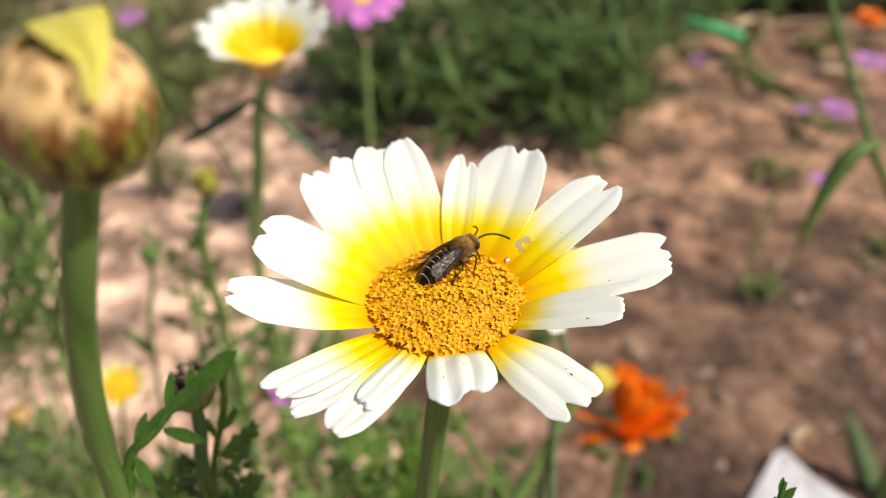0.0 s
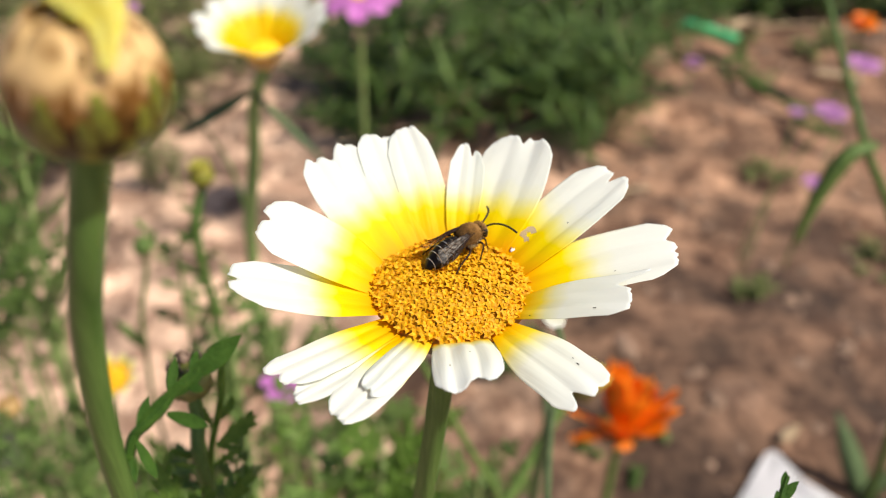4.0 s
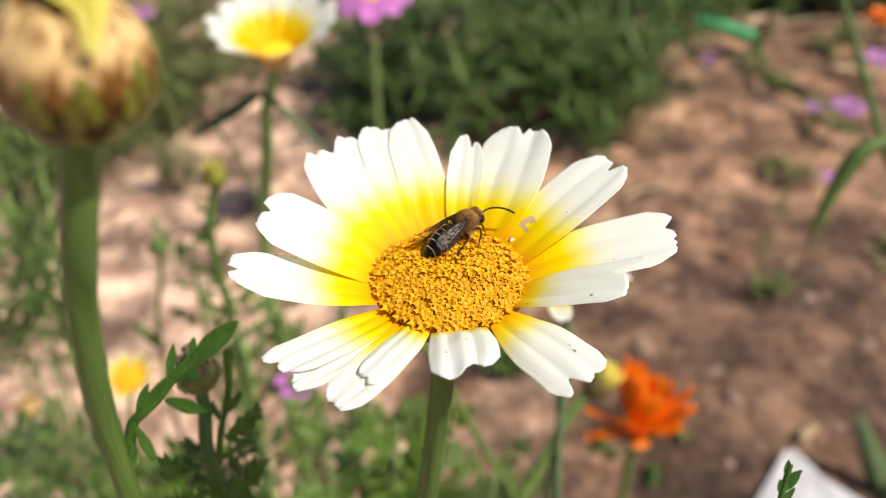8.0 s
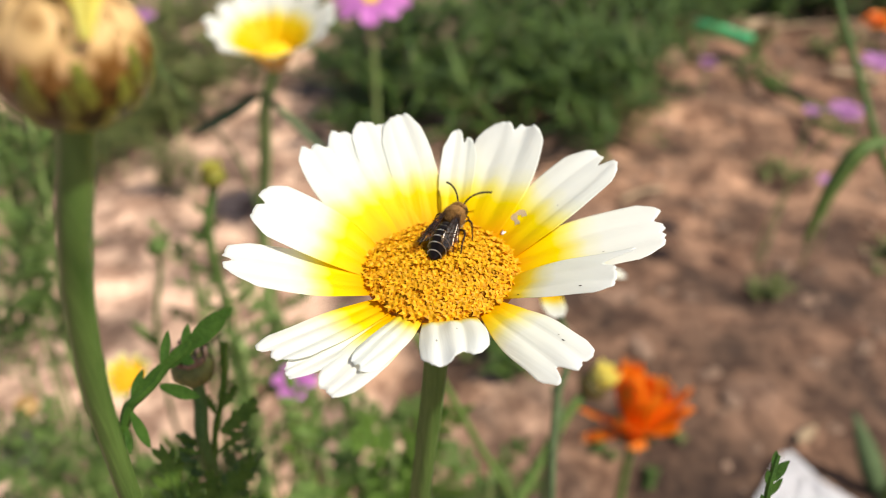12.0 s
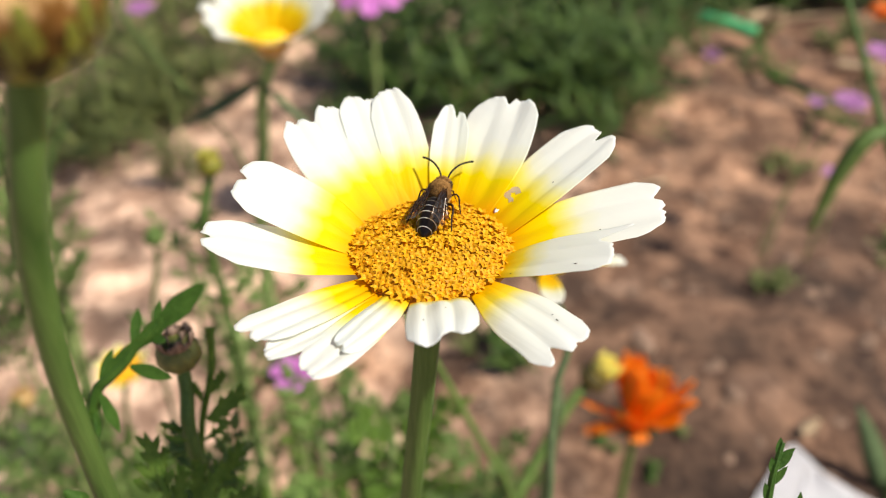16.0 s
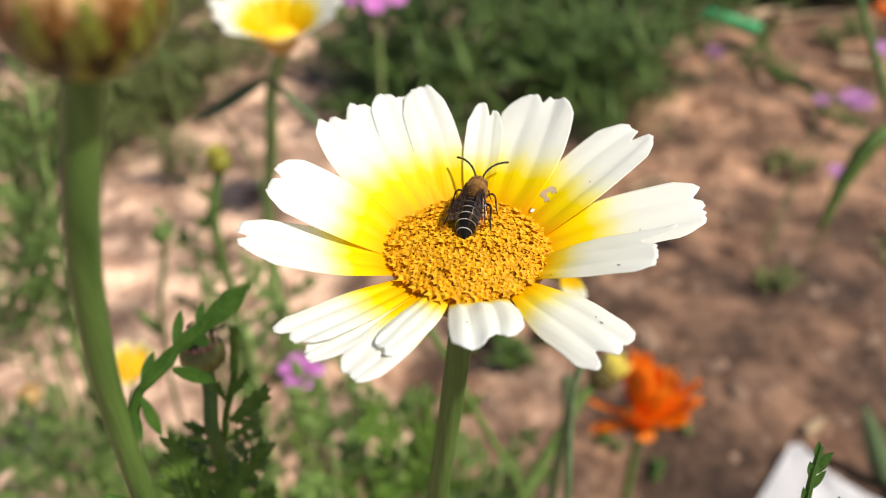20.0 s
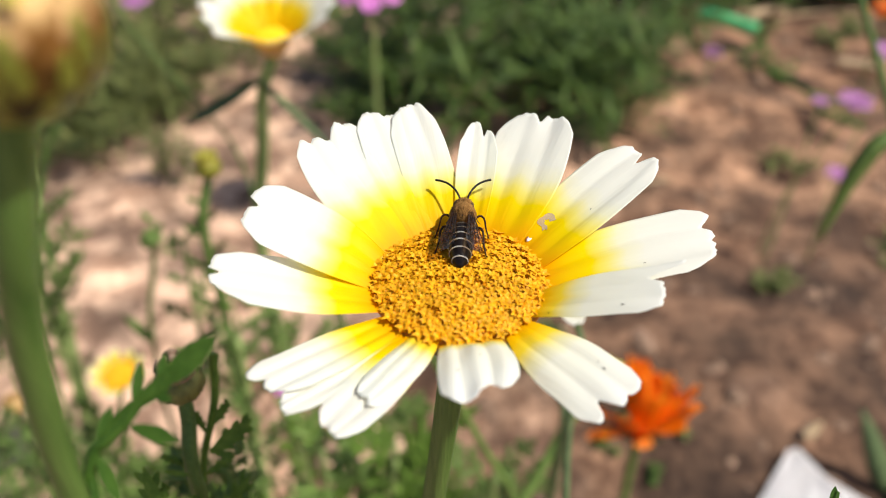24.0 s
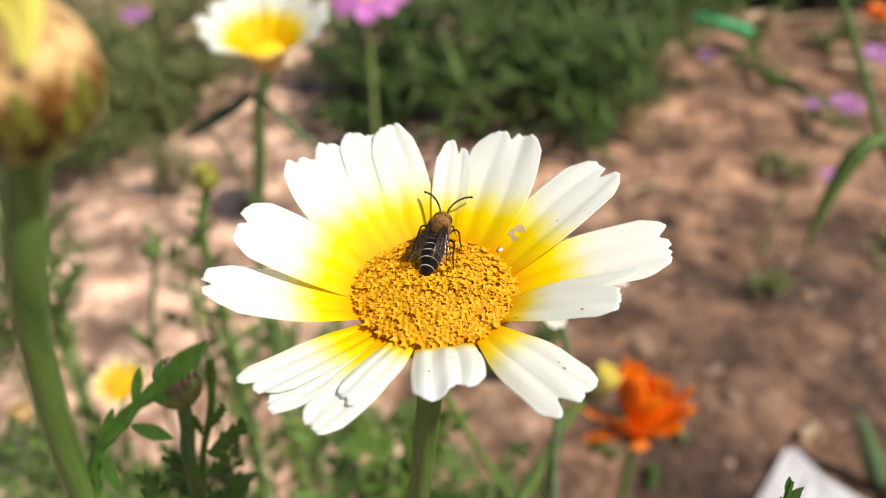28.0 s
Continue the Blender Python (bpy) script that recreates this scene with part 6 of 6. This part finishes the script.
# ---- the wasp ----
def build_wasp():
    wasp = thing("wasp", "slender black wasp with narrow yellow bands in flight", "wasp")
    prof = [(-0.62, 0.01), (-0.60, 0.06), (-0.53, 0.115), (-0.42, 0.14), (-0.30, 0.135), (-0.21, 0.10), (-0.13, 0.085), (-0.05, 0.05), (0.0, 0.025)]
    def size(x):
        return np.interp(x, [p[0] for p in prof], [p[1] for p in prof])
    bm = bmesh.new()
    loft(bm, [((-0.62 + 0.62 * k / 30) * CM, size(-0.62 + 0.62 * k / 30) * CM, size(-0.62 + 0.62 * k / 30) * 0.95 * CM, -0.12 * ((-0.62 + 0.62 * k / 30) / 0.62) ** 2 * CM) for k in range(31)], 14)
    ab = part("abdomen", bm, M_WASP, wasp)
    for x, wd in ((-0.47, 0.005), (-0.36, 0.010), (-0.19, 0.013)):
        b = bmesh.new()
        loft(b, [((x + d) * CM, size(x + d) * g * CM, size(x + d) * g * 0.95 * CM, -0.12 * ((x + d) / 0.62) ** 2 * CM) for d, g in ((-wd, 1.0), (-wd * 0.7, 1.06), (wd * 0.7, 1.06), (wd, 1.0))], 14)
        part("band", b, M_WASP_YELLOW, ab, "yellow band")
    th = part("thorax", egg(bmesh.new(), (0.14 * CM, 0, 0.02 * CM), 0.15 * CM, 0.11 * CM, 0.115 * CM), M_WASP, wasp)
    for x, y, z, a, b_, c in ((0.27, 0.0, 0.075, 0.014, 0.07, 0.02), (0.03, 0.0, 0.105, 0.014, 0.05, 0.012), (0.14, 0.1, 0.03, 0.03, 0.014, 0.02), (0.14, -0.1, 0.03, 0.03, 0.014, 0.02)):
        part("spot", egg(bmesh.new(), (x * CM, y * CM, z * CM), a * CM, b_ * CM, c * CM, 8, 6), M_WASP_YELLOW, th, "yellow spot")
    hd = part("head", egg(bmesh.new(), (0.345 * CM, 0, 0.0), 0.075 * CM, 0.135 * CM, 0.115 * CM), M_WASP, wasp)
    part("face", egg(bmesh.new(), (0.385 * CM, 0, -0.035 * CM), 0.02 * CM, 0.05 * CM, 0.04 * CM, 8, 6), M_WASP_YELLOW, hd, "yellow face")
    wings = []
    for s in (-1, 1):
        limb("antenna", ((0.38, s * 0.03, 0.04), (0.44, s * 0.07, 0.08), (0.53, s * 0.14, 0.07), (0.62, s * 0.20, 0.02)), 0.017, 0.018, M_WASP, wasp)
        for x, back in ((0.22, 0.08), (0.13, -0.12), (0.05, -0.28)):
            limb("leg", ((x, s * 0.08, -0.06), (x + back * 0.4, s * 0.13, -0.11), (x + back, s * 0.12, -0.17), (x + back * 1.5, s * 0.10, -0.21)), 0.016, 0.007, M_WASP, wasp)
        w = wing(0.72, 0.24, M_WASP_WING, wasp, "wing")
        w.scale.y = -s
        wings.append((w, s))
    for ob in wasp.children_recursive:
        ob.data.transform(Matrix.Scale(0.76, 4))
    return wasp, wings


bee, feelers = build_bee()
wasp, wasp_wings = build_wasp()

# seconds, place on the disc, heading in degrees
BEE = [
    (0, 0.00119, 0.00506, 43),
    (0.5, 0.00114, 0.00488, 50),
    (1, 0.00097, 0.00536, 38),
    (1.5, 0.00085, 0.00510, 43),
    (2, 0.00117, 0.00502, 40),
    (2.5, 0.00118, 0.00505, 47),
    (3, 0.00165, 0.00560, 41),
    (3.5, 0.00155, 0.00554, 40),
    (5.5, 0.00142, 0.00583, 45),
    (6, 0.00119, 0.00571, 47),
    (6.5, 0.00134, 0.00614, 50),
    (7, 0.00118, 0.00644, 48),
    (7.5, 0.00108, 0.00611, 43),
    (8, 0.00133, 0.00634, 44),
    (8.5, 0.00114, 0.00639, 42),
    (9, 0.00098, 0.00627, 41),
    (9.5, 0.00099, 0.00611, 43),
    (10, 0.00121, 0.00604, 52),
    (11, 0.00133, 0.00593, 60),
    (11.5, 0.00111, 0.00556, 62),
    (12, 0.00124, 0.00528, 68),
    (12.5, 0.00095, 0.00550, 63),
    (14.5, 0.00083, 0.00589, 72),
    (15, 0.00058, 0.00617, 74),
    (15.5, 0.00073, 0.00620, 73),
    (16, 0.00075, 0.00573, 75),
    (16.5, 0.00081, 0.00619, 76),
    (17, 0.00089, 0.00628, 76),
    (17.5, 0.00090, 0.00620, 74),
    (18, 0.00089, 0.00564, 74),
    (18.5, 0.00101, 0.00571, 80),
    (19, 0.00084, 0.00597, 79),
    (19.5, 0.00077, 0.00600, 80),
    (20, 0.00087, 0.00556, 78),
    (20.5, 0.00054, 0.00625, 82),
    (21, 0.00060, 0.00584, 82),
    (21.5, 0.00064, 0.00603, 81),
    (23.5, 0.00055, 0.00642, 83),
    (24, 0.00054, 0.00642, 87),
    (24.5, 0.00056, 0.00635, 86),
    (25, 0.00065, 0.00626, 86),
    (25.5, 0.00039, 0.00629, 84),
    (26, 0.00053, 0.00644, 81),
    (26.5, 0.00046, 0.00657, 81),
    (27, 0.00046, 0.00644, 85),
    (27.5, 0.00044, 0.00659, 83),
    (28, 0.00039, 0.00653, 77),
]
# seconds, sideways turn and rise of the left antenna, then of the right one, in degrees
FEEL = [(0, 0, -42, -8, -8), (1, 0, -50, -8, -14), (1.5, 4, -30, -8, -8), (2, 8, -6, -6, 0), (3, -10, -10, -38, -10), (3.5, -8, -14, -30, -10), (6, 10, -56, -6, -10), (8, 24, -60, -8, -12), (9, 20, -46, 0, -6), (10, 4, -10, -6, 0), (12, 0, 0, 0, 0),
        (17, 8, 4, 6, 4), (21, 2, 0, 0, 0), (25, 6, 0, 4, 0), (28, 0, 0, 4, 0)]
# seconds, place, heading in degrees
WASP = [
    (0, 0.9, 1.9, 0.95, -100),
    (4, 0.5, 1.7, 1.05, -110),
    (7.5, -0.2, 1.2, 0.85, -95),
    (8.3, -0.06, 0.35, 0.62, -80),
    (8.6, -0.0386, 0.0580, 0.4850, -75),
    (8.7, -0.0135, 0.0450, 0.4841, -20),
    (8.8, -0.0017, 0.0388, 0.4823, -90),
    (8.9, 0.0007, 0.0351, 0.4838, -110),
    (9, -0.0064, 0.0247, 0.4867, -86),
    (9.1, -0.0194, 0.0171, 0.4854, -76),
    (9.2, -0.0359, 0.0105, 0.4823, -64),
    (9.3, -0.0529, 0.0035, 0.4802, -62),
    (9.4, -0.0632, 0.0020, 0.4787, -30),
    (9.5, -0.0706, 0.0060, 0.4759, 0),
    (9.6, -0.0644, 0.0064, 0.4764, 5),
    (9.7, -0.0492, 0.0073, 0.4774, 5),
    (9.8, -0.0331, 0.0185, 0.4835, 0),
    (9.9, -0.0211, 0.0242, 0.4857, 0),
    (10, -0.0147, 0.0236, 0.4851, -5),
    (10.1, -0.0213, 0.0226, 0.4807, -5),
    (10.2, -0.0213, 0.0079, 0.4816, 0),
    (10.3, -0.0188, 0.0058, 0.4822, 0),
    (10.4, -0.0152, 0.0061, 0.4827, 0),
    (10.5, -0.0130, 0.0063, 0.4831, 0),
    (10.6, -0.0128, 0.0064, 0.4833, 5),
    (10.7, -0.0131, 0.0073, 0.4830, 5),
    (10.8, -0.0126, 0.0164, 0.4817, 0),
    (10.9, -0.0038, 0.0249, 0.4812, -5),
    (11, 0.0166, 0.0277, 0.4781, -10),
    (11.1, 0.0420, 0.0253, 0.4767, -10),
    (11.2, 0.0728, 0.0238, 0.4746, -10),
    (11.4, 0.1392, 0.0331, 0.4698, 0),
    (12.5, 0.75, 0.55, 0.75, 30),
    (20, 1.3, 1.6, 1.1, 60),
    (28, 1.6, 2.4, 1.3, 70),
]


def motions():
    walk(bee, [(t, pose(x, y, DISC.z + 0.0036, 0, -5, a)) for t, x, y, a in BEE])
    for ob, s in feelers:
        walk(ob, [(t, pose(0.42 * CM, s * 0.04 * CM, 0.06 * CM, 0, -(up_r if s < 0 else up_l), right if s < 0 else left)) for t, left, up_l, right, up_r in FEEL])
    walk(wasp, [(t, pose(x, y, z, 0, -4 if a < -60 else 2, a)) for t, x, y, z, a in WASP])
    for w, s in wasp_wings:
        flap = [(0.0, 30, 24)] + [(8.4 + 0.1 * n, 26 if n % 2 else 10, 50 if n in (5, 14, 16, 17, 24) else 15) for n in range(31)] + [(28.0, 30, 24)]
        walk(w, [(t, pose(0.122 * CM, s * 0.045 * CM, 0.08 * CM, -s * 25, rise, -s * out)) for t, rise, out in flap])


motions()
